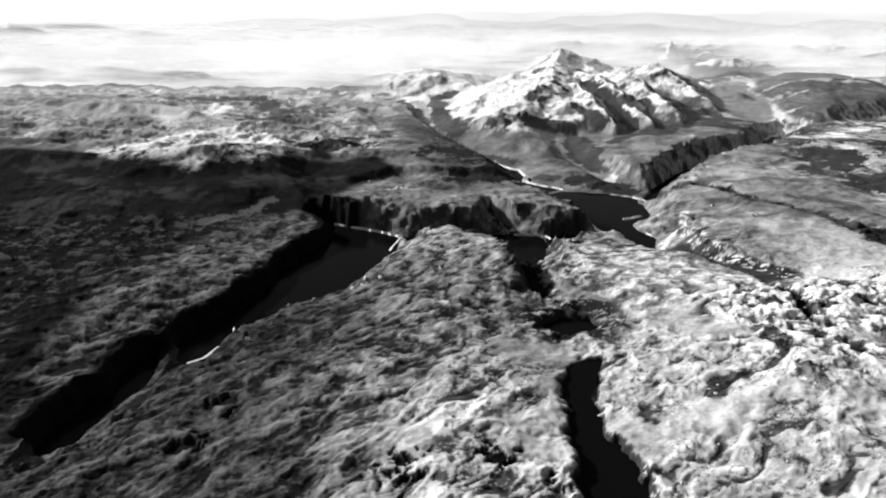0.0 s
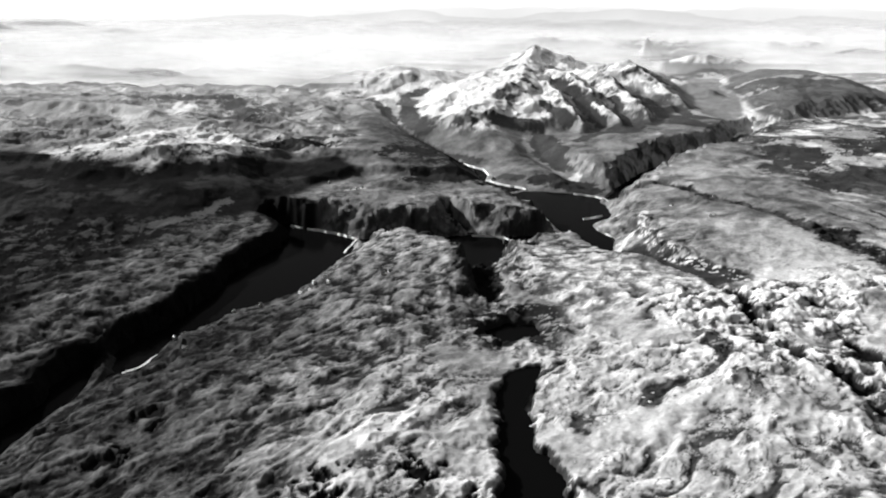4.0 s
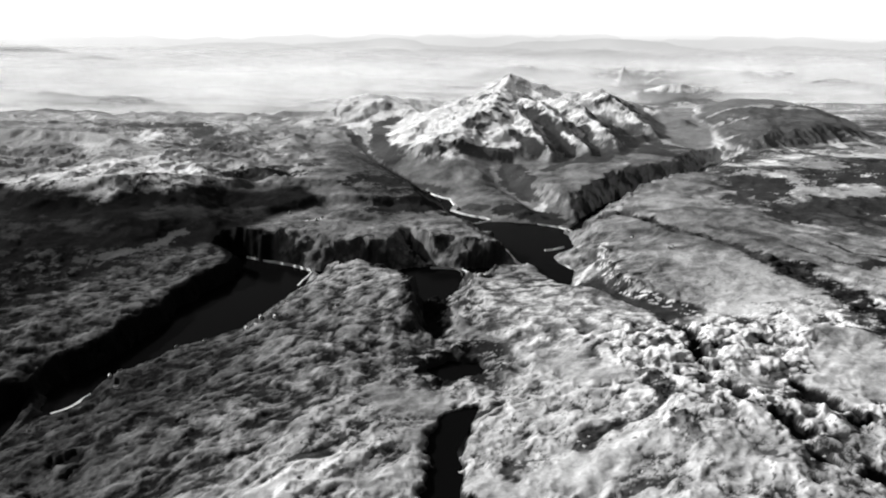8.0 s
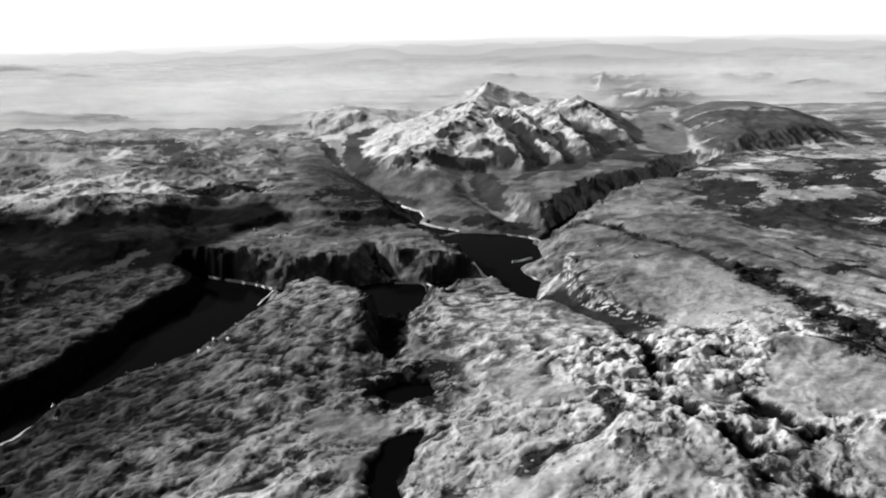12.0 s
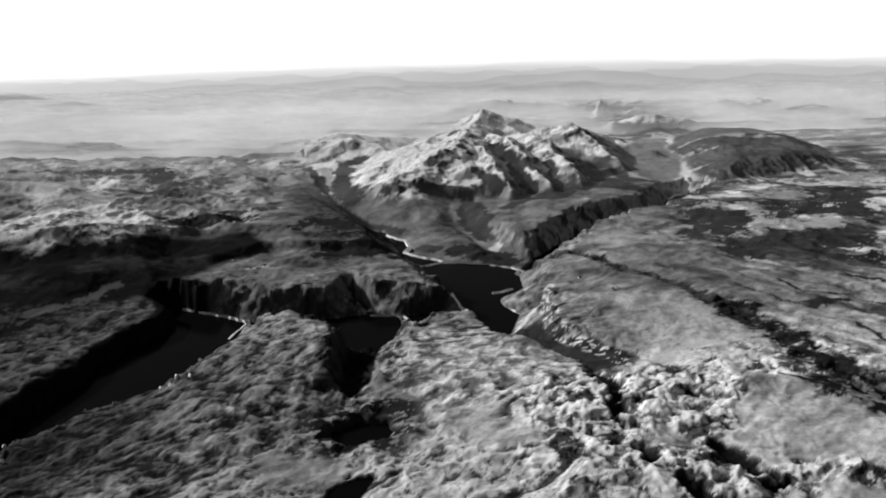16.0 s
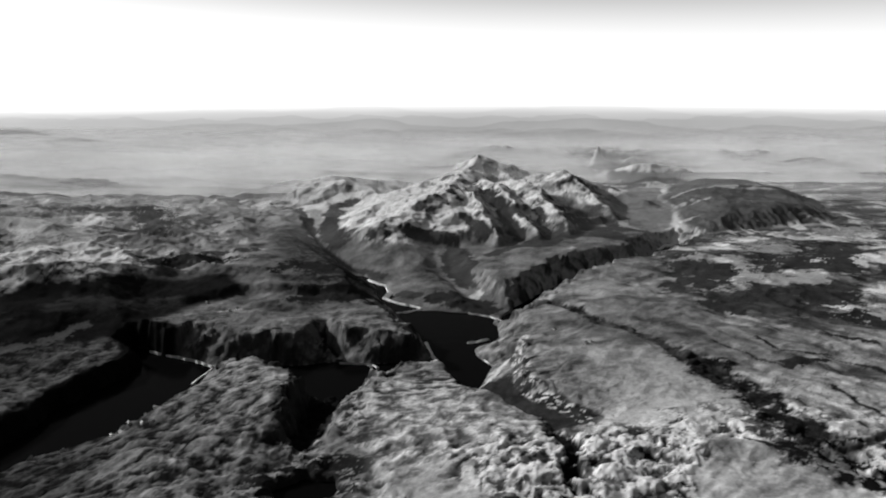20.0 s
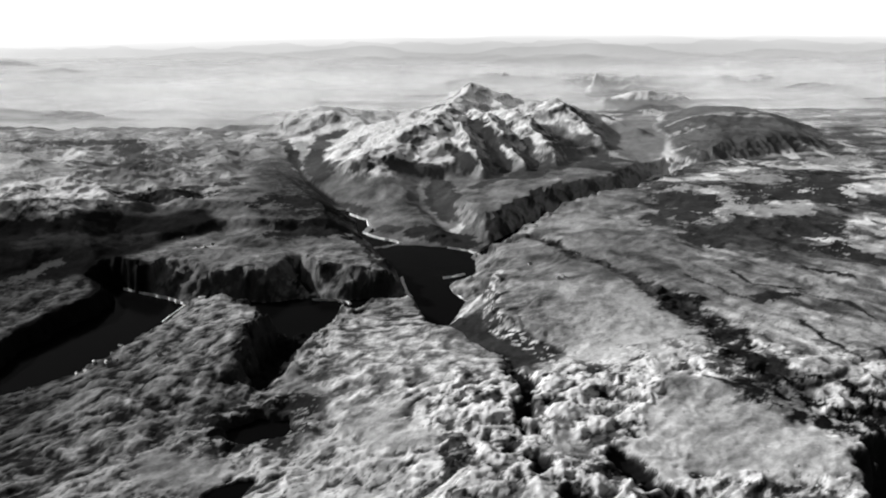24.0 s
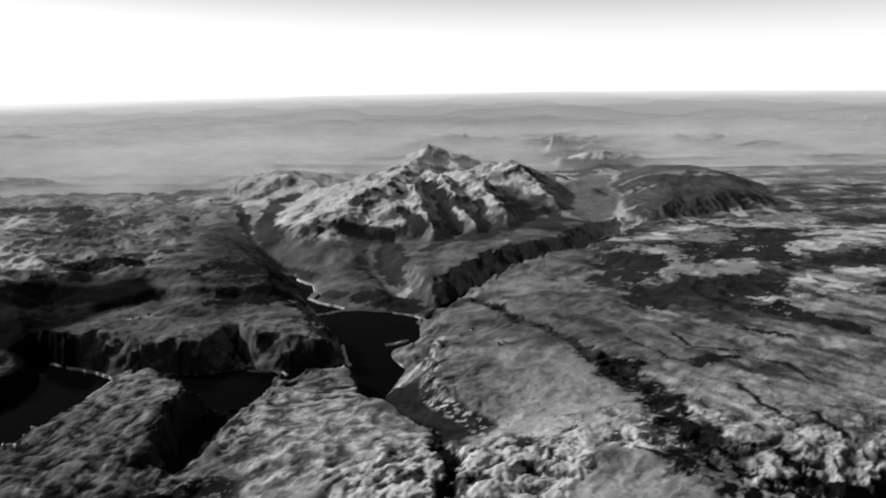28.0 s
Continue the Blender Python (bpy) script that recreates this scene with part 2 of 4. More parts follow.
# tarns and gorges in the high ground
TARN = [(-82, 628), (-56, 648), (-33, 646), (-26, 627), (-33, 610), (-63, 604), (-78, 612)]
LONG_TARN = [(-66, 531), (-38, 537), (-46, 504), (-59, 464), (-54, 420), (-40, 378), (-45, 300), (-83, 300), (-82, 364), (-82, 397), (-80, 443), (-78, 486)]
RIGHT_GORGE = [(500, 590), (471, 576), (442, 557), (418, 519), (402, 480), (400, 420), (520, 420), (600, 560), (560, 620)]
CRACK = [(179, 714), (188, 660), (180, 604), (190, 555), (189, 521), (204, 476), (222, 425), (250, 400)]
CRACK_2 = [(250, 548), (257, 525), (266, 490)]
SCARP = [(258, 1248), (289, 1166), (311, 1106), (349, 1043), (372, 945), (402, 875), (414, 790), (424, 700), (438, 645), (452, 605), (480, 590)]
HEADLAND = [(-420, 1150), (-379, 1116), (-265, 1052), (-140, 1080), (-26, 1046), (55, 1088), (12, 1180), (-16, 1292), (-65, 1350), (-180, 1330), (-300, 1330), (-380, 1260)]
BENCH = [(120, 1420), (200, 1340), (300, 1500), (500, 1660), (620, 1850), (560, 1960), (400, 1850), (250, 1700)]
STREAM = [(-72, 851), (-56, 751), (-31, 698), (-11, 668), (-10, 641), (-26, 636), (-27, 595)]
WEST_RIDGE = [(-690, 500), (-640, 600), (-590, 700), (-548, 760), (-500, 835), (-448, 908), (-405, 985)]
FAULTS = [[(436, 977), (462, 920), (487, 885)], [(502, 1000), (507, 935), (568, 926)], [(559, 921), (598, 874), (602, 821)], [(517, 822), (522, 762), (535, 711)], [(560, 743), (560, 688)], [(359, 676), (373, 665), (389, 641)]]
EAST_RIM = [(200, 1092), (178, 1038), (171, 906), (187, 833), (209, 790), (230, 716)]
TABLE_TOP = [(705, 1900), (740, 1835), (800, 1830), (897, 1870), (1000, 1895), (1100, 1920), (1170, 2010), (1290, 2400), (1230, 2720), (920, 2760), (800, 2450), (735, 2050)]
CRAGS = [(-241, 218), (-218, 406), (-209, 471), (-182, 519), (-131, 624), (-82, 643), (-30, 588), (-8, 598), (16, 619), (51, 640), (78, 658), (109, 692), (171, 711), (230, 705), (307, 771), (358, 778), (403, 688), (451, 641), (416, 516), (406, 203)]
SNOW_CAP = [(-898, 1339), (-804, 1264), (-717, 1252), (-645, 1235), (-591, 1276), (-516, 1311), (-491, 1377), (-620, 1587), (-695, 1577), (-756, 1492), (-808, 1426)]
GULCH = [(60, 1720), (85, 1560), (125, 1420), (168, 1310)]
MASSIF = [(-60, 1400), (30, 1345), (180, 1300), (294, 1478), (387, 1568), (497, 1633), (608, 1820), (640, 1870), (760, 2200), (640, 2700), (300, 3050), (50, 2900), (-120, 2500), (-170, 2250), (-215, 1795), (-140, 1655)]
GREY_WEST = [(-581, 552), (-576, 652), (-604, 778), (-595, 840), (-538, 962), (-489, 1060), (-385, 1095), (-425, 905), (-462, 756), (-536, 649), (-536, 537)]
DARK_GLEN = [(-588, 506), (-588, 541), (-599, 598), (-611, 676), (-643, 782), (-664, 746), (-659, 629)]
PALE_SLOPE = [(668, 1893), (602, 1833), (574, 1939), (586, 2239), (597, 2384), (790, 2750), (909, 2728), (796, 2239), (719, 1987)]
NARROWS = [(-34, 1058), (20, 1066), (60, 1086), (68, 1032), (52, 1000), (10, 1000), (-28, 1004)]
HOLLOW_SHADE = [(381, 1797, 48, 60), (463, 1893, 48, 60), (477, 1784, 48, 60), (432, 1956, 48, 60), (306, 1702, 48, 60)]
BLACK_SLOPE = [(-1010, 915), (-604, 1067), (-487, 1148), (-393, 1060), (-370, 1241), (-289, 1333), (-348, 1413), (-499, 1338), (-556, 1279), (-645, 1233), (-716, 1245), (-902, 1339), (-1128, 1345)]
# strokes of cover: a line, its half width, its lightness
WOODS = [([(485, 1277), (548, 1437)], 26, 0.05), ([(526, 1264), (595, 1427)], 27, 0.05), ([(565, 1281), (602, 1365)], 14, 0.05), ([(544, 1158), (572, 1219)], 16, 0.05), ([(594, 1190), (624, 1253)], 22, 0.05), ([(631, 1178), (665, 1242)], 22, 0.05), ([(701, 1408), (745, 1496)], 32, 0.05), ([(771, 1411), (810, 1483)], 34, 0.05), ([(818, 1392), (934, 1592)], 35, 0.05), ([(695, 1161), (732, 1226)], 34, 0.05), ([(670, 1220), (742, 1196)], 22, 0.035), ([(510, 1163), (533, 1121)], 17, 0.04), ([(706, 1115), (714, 1042), (750, 981)], 15, 0.03), ([(642, 1094), (680, 1070)], 12, 0.035), ([(494, 888), (555, 908)], 9, 0.035), ([(611, 991), (647, 963)], 8, 0.04)]
# dark patches in the west; the last stroke is the headland's gully
WEST_DARKS = [([(-994, 2049), (-820, 2037)], 60, 0.08), ([(-734, 2060), (-614, 1763)], 40, 0.06), ([(-244, 2041), (-181, 1791)], 20, 0.04), ([(-231, 1468), (-114, 1454)], 38, 0.03), ([(-172, 1309), (-68, 1352)], 30, 0.03), ([(-502, 1453), (-400, 1504)], 38, 0.04), ([(-426, 1555), (-339, 1607)], 14, 0.05), ([(-120, 1148), (-98, 1107), (-83, 1078)], 13, 0.015)]
COULOIR_SHADE = [([(200, 2182), (220, 2046), (236, 1916), (263, 1766)], 19, 0.03), ([(122, 1877), (150, 1822), (179, 1743)], 14, 0.04), ([(97, 2080), (114, 2024)], 14, 0.04), ([(2, 1746), (47, 1753), (96, 1731), (125, 1558)], 20, 0.06), ([(81, 1652), (99, 1569), (125, 1462)], 17, 0.06), ([(400, 2052), (396, 1880)], 13, 0.05), ([(497, 2128), (528, 2028), (531, 1871)], 18, 0.05)]
FOOT_WOODS = [([(60, 1372), (110, 1345), (150, 1312)], 22, 0.04), ([(95, 1385), (150, 1350)], 16, 0.04), ([(-5, 1420), (25, 1390)], 12, 0.06), ([(-120, 1610), (-60, 1545)], 10, 0.06)]
CANYON_SIDES = [([(-293, 2186), (-271, 2005), (-254, 1892)], 14, 0.42), ([(-357, 2219), (-304, 2041), (-270, 1913)], 15, 0.04), ([(-203, 2285), (-244, 2213), (-228, 2000), (-212, 1862)], 22, 0.055)]
LESSER_COULOIR_SHADE = [([(182, 1626), (280, 1705)], 16, 0.06), ([(327, 1972), (335, 1893)], 10, 0.05), ([(260, 1935), (274, 1880)], 10, 0.06), ([(247, 2828), (253, 2599)], 16, 0.08), ([(81, 2521), (132, 2438)], 14, 0.06), ([(522, 2430), (553, 2328)], 18, 0.05)]
PALE_PATCHES = [([(616, 1301), (675, 1426)], 19, 0.44), ([(639, 1423), (665, 1480)], 16, 0.4), ([(661, 1284), (695, 1351)], 16, 0.4), ([(722, 1300), (756, 1363)], 22, 0.4), ([(588, 1467), (599, 1494)], 29, 0.36), ([(773, 1553), (800, 1609)], 37, 0.32), ([(1071, 1803), (1106, 1864)], 43, 0.32), ([(-781, 1795), (-811, 1873)], 40, 0.7), ([(-848, 1630), (-864, 1685)], 30, 0.6), ([(-637, 1573), (-646, 1656)], 16, 0.6), ([(-602, 1922), (-636, 2076)], 30, 0.6), ([(-852, 1520), (-750, 1570)], 14, 0.5), ([(-451, 1579), (-322, 1619)], 8, 0.4), ([(263, 750), (312, 775), (342, 734)], 16, 0.55)]
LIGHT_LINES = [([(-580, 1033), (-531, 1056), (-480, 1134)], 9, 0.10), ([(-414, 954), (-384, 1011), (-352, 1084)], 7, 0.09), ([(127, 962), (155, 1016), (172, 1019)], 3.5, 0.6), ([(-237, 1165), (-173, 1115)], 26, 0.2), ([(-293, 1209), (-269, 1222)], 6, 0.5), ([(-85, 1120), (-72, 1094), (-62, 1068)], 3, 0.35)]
PITS = [(-172, 424, 12), (-143, 380, 10), (-212, 366, 14), (-97, 357, 9), (-376, 493, 13), (-389, 436, 15)]

RIDGES = [
    # crest lines: x, y, z along them, and how steeply they fall away
    ([(-85, 1735, 56), (-60, 1800, 80), (0, 1900, 97), (89, 2053, 112), (110, 2200, 112)], 0.22),
    ([(205, 1715, 52), (185, 1800, 74), (170, 1950, 100), (150, 2120, 110), (110, 2200, 110)], 0.46),
    ([(305, 1750, 50), (285, 1850, 72), (258, 2000, 102), (235, 2180, 110), (200, 2350, 108)], 0.46),
    ([(385, 1770, 50), (375, 1860, 68), (362, 2000, 92), (330, 2210, 112), (290, 2380, 100)], 0.46),
    ([(565, 1910, 14), (562, 1980, 29), (548, 2100, 50), (528, 2280, 76), (472, 2457, 120), (425, 2540, 96), (360, 2700, 62), (219, 2930, 112)], 0.36),
    ([(110, 2200, 108), (150, 2550, 104), (190, 2780, 110), (222, 2930, 126), (160, 2900, 92), (90, 2860, 62)], 0.30),
    ([(-140, 1885, 58), (-115, 2050, 68), (-90, 2250, 62), (20, 2550, 70)], 0.20),
]
SPURS = [
    ([(-36, 1724, 52), (-10, 1600, 38), (30, 1480, 28)], 0.14),
    ([(472, 2457, 116), (545, 2500, 88), (620, 2480, 62), (720, 2320, 46)], 0.30),
]
OUTER_RIDGES = [
    ([(-560, 2450, 56), (-420, 2520, 80), (-305, 2521, 94), (-200, 2420, 72), (-117, 2289, 60)], 0.17),
    ([(-1000, 1280, 78), (-760, 1270, 86), (-657, 1290, 88), (-560, 1340, 82), (-440, 1420, 52)], 0.20),
    ([(-708, 1576, 84), (-894, 1706, 99), (-1150, 1800, 92)], 0.20),
]
FAR_RIDGES = [
    ([(760, 3660, 20), (815, 3650, 50), (838, 3640, 106), (862, 3650, 52), (930, 3660, 30)], 0.75),
    ([(760, 3080, 50), (850, 3020, 74), (920, 3000, 82), (1010, 2980, 78), (1110, 2950, 48)], 0.28),
    ([(100, 3800, 50), (400, 3900, 85), (700, 3950, 60), (1100, 3800, 70), (1700, 3700, 75), (2100, 3300, 30)], 0.22),
    ([(-2600, 3600, 60), (-1800, 3900, 130), (-1200, 4200, 120), (-300, 4400, 80)], 0.16),
    ([(-2500, 2500, 70), (-1700, 2700, 92), (-1100, 2600, 70)], 0.16),
]


def relief(x, y):
    """The broad lie of the land: level sections from west to east, blended from one to the next."""
    cut = [
        (-1200, np.interp(x, [-900, 700], [60, 90])),
        (250, np.interp(x, [-900, -560, -380, -180, -70, 60, 190, 400, 700], [30, 25, 40, 70, 62, 78, 90, 90, 85])),
        (490, np.interp(x, [-900, -560, -500, -380, -280, -180, -60, 30, 120, 200, 300, 410, 700], [35, 24, 22, 36, 52, 68, 58, 68, 84, 86, 76, 86, 78])),
        (640, np.interp(x, [-900, -560, -470, -400, -280, -170, -90, -30, 40, 110, 200, 300, 450, 800], [40, 27, 16, 22, 40, 58, 56, 53, 64, 77, 74, 72, 74, 72])),
        (800, np.interp(x, [-1000, -600, -450, -400, -330, -220, -130, -104, -80, -20, 60, 130, 200, 300, 390, 800], [45, 28, 26, 14, 14, 42, 64, 70, 60, 53, 56, 60, 56, 58, 65, 66])),
        (950, np.interp(x, [-1000, -600, -410, -300, -226, -180, -120, -60, 0, 90, 150, 180, 260, 390, 800], [50, 26, 20, 14, 35, 46, 44, 36, 34, 32, 26, 40, 56, 66, 66])),
        (1150, np.interp(x, [-1100, -741, -550, -400, -300, -100, 60, 160, 207, 300, 450, 800], [66, 58, 30, 28, 35, 33, 31, 20, 34, 50, 58, 62])),
        (1450, np.interp(x, [-1200, -680, -450, -257, -100, 50, 200, 350, 600, 1200], [80, 76, 54, 49, 40, 28, 32, 48, 60, 60])),
        (1900, np.interp(x, [-1200, -700, -483, -250, 0, 400, 650, 800, 1400], [74, 66, 46, 40, 34, 36, 30, 42, 45])),
        (2600, np.interp(x, [-1200, 0, 1400], [45, 28, 28])),
        (4900, np.full(x.shape, 10.0)),
    ]
    z = cut[0][1]
    for (y0, _), (y1, level) in zip(cut[:-1], cut[1:]):
        z = z + (level - z) * smooth(y0, y1, y)
    return z


def land(x, y):
    wx = x + 16 * fbm(x, y, 90, 4, 0.55, 21)
    wy = y + 16 * fbm(x, y, 90, 4, 0.55, 33)
    jx, jy = x + 0.35 * (wx - x) + 9 * fbm(x, y, 24, 4, 0.6, 23), y + 0.35 * (wy - y) + 9 * fbm(x, y, 24, 4, 0.6, 27)
    base = relief(wx, wy)
    base = base + 8 * smooth(60, -60, signed(x, y, BENCH))
    d, s = seg_dist(x, y, WEST_RIDGE, False)
    base = base + 3 * smooth(60, 10, d)
    rough = fbm(x, y, 160, 5, 0.5, 3)
    base = base + 20 * (fbm(x, y, 150, 5, 0.55, 73, True) - 0.3) * smooth(-260, -400, x) * smooth(1330, 1450, y) * smooth(3600, 2600, y)
    craggy = fbm(wx, wy, 60, 6, 0.55, 40, True)
    near = smooth(900, 500, y)
    crag = smooth(30, -30, signed(wx, wy, CRAGS))
    lump = np.abs(fbm(wx, wy, 52, 5, 0.62, 45))
    knob = np.abs(fbm(jx, jy, 17, 4, 0.66, 49))
    pond = smooth(0.10, 0.34, fbm(x, y, 120, 3, 0.5, 52) + 0.8 * smooth(1.3, 0.7, np.hypot((wx - 372) / 80, (wy - 578) / 82))) * crag
    ax, ay = 0.70 * x + 0.71 * y, 0.70 * y - 0.71 * x
    u1, u2 = fbm(ax * 0.6, ay, 60, 4, 0.55, 150), fbm(ax * 0.6, ay, 60, 4, 0.55, 155)
    streak = fbm(ax * 0.34 + 30 * u1, ay + 34 * u2, 24, 6, 0.64, 160)
    pock = fbm(jx + 10 * u1, jy + 10 * u2, 19, 6, 0.6, 170)
    drawn = smooth(-0.12, 0.2, fbm(x, y, 150, 3, 0.5, 175) + 0.25 * smooth(-60, -160, x) * smooth(700, 560, y) + 0.12 * crag - 0.2 * smooth(-60, -120, x) * smooth(650, 760, y))
    swirl = 1.7 * (streak * (0.25 + 0.75 * drawn) + pock * (0.95 - 0.6 * drawn))
    even = smooth(130, 190, x) * smooth(700, 780, y)
    d, s = seg_dist(jx, jy, STREAM, False)
    pond = np.maximum(pond, smooth(15, 8, d))
    tongue = smooth(850, 1000, y) * smooth(-110, -60, x) * smooth(140, 90, x) * smooth(1120, 1080, y)
    z = base + (6 * rough + 4 * (craggy - 0.25)) * (1 - 0.7 * tongue)
    z = z + swirl * smooth(1500, 700, y) * (3.0 - 0.7 * smooth(-40, 40, x) * smooth(520, 440, y) + 1.4 * smooth(40, 110, x) * smooth(440, 540, y) * smooth(720, 660, y) - 1.7 * smooth(-70, -20, x) * smooth(680, 760, y) * smooth(170, 130, x) - 2.7 * even) * (1 - 0.85 * pond)
    z = z + crag * (1 - 0.8 * pond) * ((1.4 + 2 * smooth(40, 110, x) * smooth(440, 540, y)) * lump + 0.9 * knob - 1.0)
    z = z + (1 - crag) * near * (1 - 0.85 * pond) * (1.5 * knob + 2.5 * lump - 1.2)
    z = np.maximum(z, 9 + 4 * rough - 3 * tongue)
    peak = np.zeros(x.shape)
    rr = fbm(wx + 12 * fbm(x, y, 70, 3, 0.5, 63), wy + 12 * fbm(x, y, 70, 3, 0.5, 67), 290, 7, 0.47, 60, True)
    for line, fall in RIDGES + SPURS + OUTER_RIDGES + FAR_RIDGES:
        px, py = [p[0] for p in line], [p[1] for p in line]
        m = (x > min(px) - 700) & (x < max(px) + 700) & (y > min(py) - 800) & (y < max(py) + 800)
        d, s = seg_dist(wx[m], wy[m], [p[:2] for p in line], False)
        top = np.interp(s, range(len(line)), [p[2] for p in line])
        fell = np.minimum(d, 110) * fall * 1.55 + np.maximum(d - 110, 0) * fall * 0.8
        h = top + 5 - fell * (1 - (0.12 + 0.22 * smooth(-480, -380, x[m])) * (rr[m] - 0.2))
        peak[m] = np.maximum(peak[m], h)
    lift = smooth(-6, 20, peak - z)
    z = z * (1 - lift) + np.maximum(peak, z) * lift
    z = z + lift * 15 * (rr - 0.36) * smooth(35, 80, peak)
    ribs = fbm(wx, wy * 0.7, 85, 5, 0.58, 69, True)
    z = z + lift * 12 * (ribs - 0.33) * smooth(40, 75, peak) * smooth(-480, -380, x)
    # the gulch between the snow spur and the bench
    d, s = seg_dist(wx, wy, GULCH, False)
    z = z - (z - 7) * smooth(52, 8, d) * smooth(0.0, 1.2, s)
    # the flat-topped mountain
    flute = fbm(wx * 2.2, wy * 0.5, 60, 4, 0.5, 85, True)
    d = signed(wx, wy, TABLE_TOP) - 16 * flute + 40 * rough
    top = 16 + (20 + 14 * rough) * smooth(12, -18, d) + 40 * smooth(6, -150, d) + 5 * craggy
    z = np.where(d < 14, np.maximum(z, top), z)
    # the headland is lower than the high ground round it
    d = signed(wx, wy, HEADLAND)
    k = smooth(20, -15, d)
    z = z * (1 - k) + (28 + 12 * smooth(1230, 1110, y) + 12 * rough + 5 * craggy) * k
    d, s = seg_dist(wx, wy, [(-130, 1175), (-117, 1139), (-98, 1107), (-83, 1075)], False)
    z = z - (z - 4) * smooth(20, 4, d) * smooth(-0.2, 1.4, s)
    # valleys cut down to the water
    gully = fbm(wx, wy, 40, 4, 0.5, 80, True)
    black_bed = np.zeros(x.shape)
    for poly in (WEST_ARM, WEST_POOL, MID_ARM, NARROWS, EAST_ARM, NW_ARM, NE_ARM):
        jit = 0.7
        if poly is EAST_ARM:
            jit = 0.7 - 0.55 * smooth(0, 10, x - np.interp(y, [760, 900, 1060, 1340], [190, 120, 100, 90]))
        d = signed(x + jit * (jx - x), y + jit * (jy - y), poly)
        if poly is MID_ARM:
            d = d + (13 * swirl + 15 * fbm(x, y, 30, 5, 0.62, 191)) * smooth(1035, 1000, y)
        if poly is WEST_ARM:
            d = d + 16 * fbm(x, y, 34, 5, 0.62, 197) * smooth(-6, -16, x - np.interp(y, [620, 700, 800, 900, 1000, 1110], [-476, -460, -408, -370, -322, -330]))
            axis = np.interp(y, [620, 700, 800, 900, 1000, 1110], [-476, -460, -408, -370, -322, -330])
            wide = np.where(x > axis, 45, 9)
        elif poly is WEST_POOL:
            wide = np.where(x > np.interp(y, [460, 640], [-532, -500]), 40, 8)
        elif poly is NARROWS:
            wide = np.full(x.shape, 12.0)
        elif poly is NW_ARM:
            wide = np.where(x > np.interp(y, [1330, 1540, 2035, 2450], [0, -90, -310, -430]), np.interp(y, [1500, 1750], [170, 90]), 60)
        elif poly is MID_ARM:
            wide = np.where(x > np.interp(y, [700, 850, 1000, 1080], [-78, -80, -70, -60]), 40, 14)
            cliff = np.interp(x, [-270, -150, -125, -60, -20], [16, 22, 75, 70, 40]) * (1 + 0.8 * fbm(wx, wy, 50, 3, 0.5, 88))
            wide = np.where(y > np.interp(x, [-270, -140, -26], [1035, 1040, 1030]), np.maximum(cliff, 10), wide)
        elif poly is EAST_ARM:
            wide = np.where(x > np.interp(y, [760, 900, 1060, 1340], [175, 112, 95, 90]), 46, 8)
            wide = np.where(y > 1062, np.where(x < 60, 34, 32), wide)
        else:
            wide = np.where(x < np.interp(y, [1250, 1478, 1633, 1870, 2266], [180, 300, 505, 654, 810]), 26, 48)
        ribs = np.where(wide > 150, 0.15, np.where(wide > 50, 0.04, 0.8))
        wide = np.maximum(wide * (1 + ribs * (gully - 0.2)), 7)
        f = np.clip(d / wide, 0, 1) ** 0.75
        low = np.full(x.shape, -1.0)
        if poly is MID_ARM:
            low = np.interp(y + 45 * swirl + 30 * fbm(x, y, 30, 4, 0.6, 186), [700, 780, 860, 940], [46, 34, 17, -1])
        elif poly is EAST_ARM:
            low = np.where(x < 250, np.interp(y, [765, 850, 950], [48, 24, -1]), low)
        elif poly is NW_ARM:
            low = np.interp(y, [1560, 1660, 2035], [-1, 6, 32])
        deep = np.where(low > 0, low, np.minimum(-1.0, d * 0.6))
        z = np.where(d > 0, z * f + (low + 2) * (1 - f), np.minimum(deep, np.where(low > 0, z, deep)))
        black_bed = np.maximum(black_bed, smooth(3, -2, d) * smooth(0, 3, low))
    for poly, level, wall, rise in ((TARN, 47, 4, 10), (LONG_TARN, 57, 4, 9)):
        d = signed(x + 0.6 * (jx - x), y + 0.6 * (jy - y), poly) + 9 * fbm(x, y, 22, 4, 0.62, 195)
        z = level + 2 + (z - level - 2) * smooth(-2, rise, d)
        k = smooth(wall, -2, d)
        z = z * (1 - k) + (level - 5) * k
    d = signed(jx, jy, RIGHT_GORGE) + 10 * gully
    z = z - 62 * smooth(5, -16, d)
    black_floor = black_bed
    for line, depth, wall in ((CRACK, 8, 14), (CRACK_2, 8, 17)):
        d, s = seg_dist(jx, jy, line, False)
        gape = smooth(wall * np.interp(s, [0, 2, 4, 7], [1.1, 0.8, 1.0, 1.5]), 4, d + 12 * fbm(x, y, 19, 3, 0.62, 193)) * smooth(-0.36, -0.1, fbm(x, y, 42, 2, 0.5, 97))
        z = z - depth * gape
        black_floor = np.maximum(black_floor, smooth(0.55, 0.75, gape))
    d, s = seg_dist(wx, wy, SCARP, False)
    z = z - 4 * smooth(12 + 5 * s, 2, d) * smooth(-0.1, 0.3, gully)
    for px, py, r in PITS:
        m = (np.abs(x - px) < 3 * r) & (np.abs(y - py) < 3 * r)
        d = np.hypot(jx[m] - px, jy[m] - py)
        d = d + 2.2 * r * swirl[m] + 1.6 * r * knob[m]
        z[m] -= 0.25 * r * smooth(r, 0.5 * r, d)
        black_floor[m] = np.maximum(black_floor[m], smooth(0.8 * r, 0.65 * r, d))
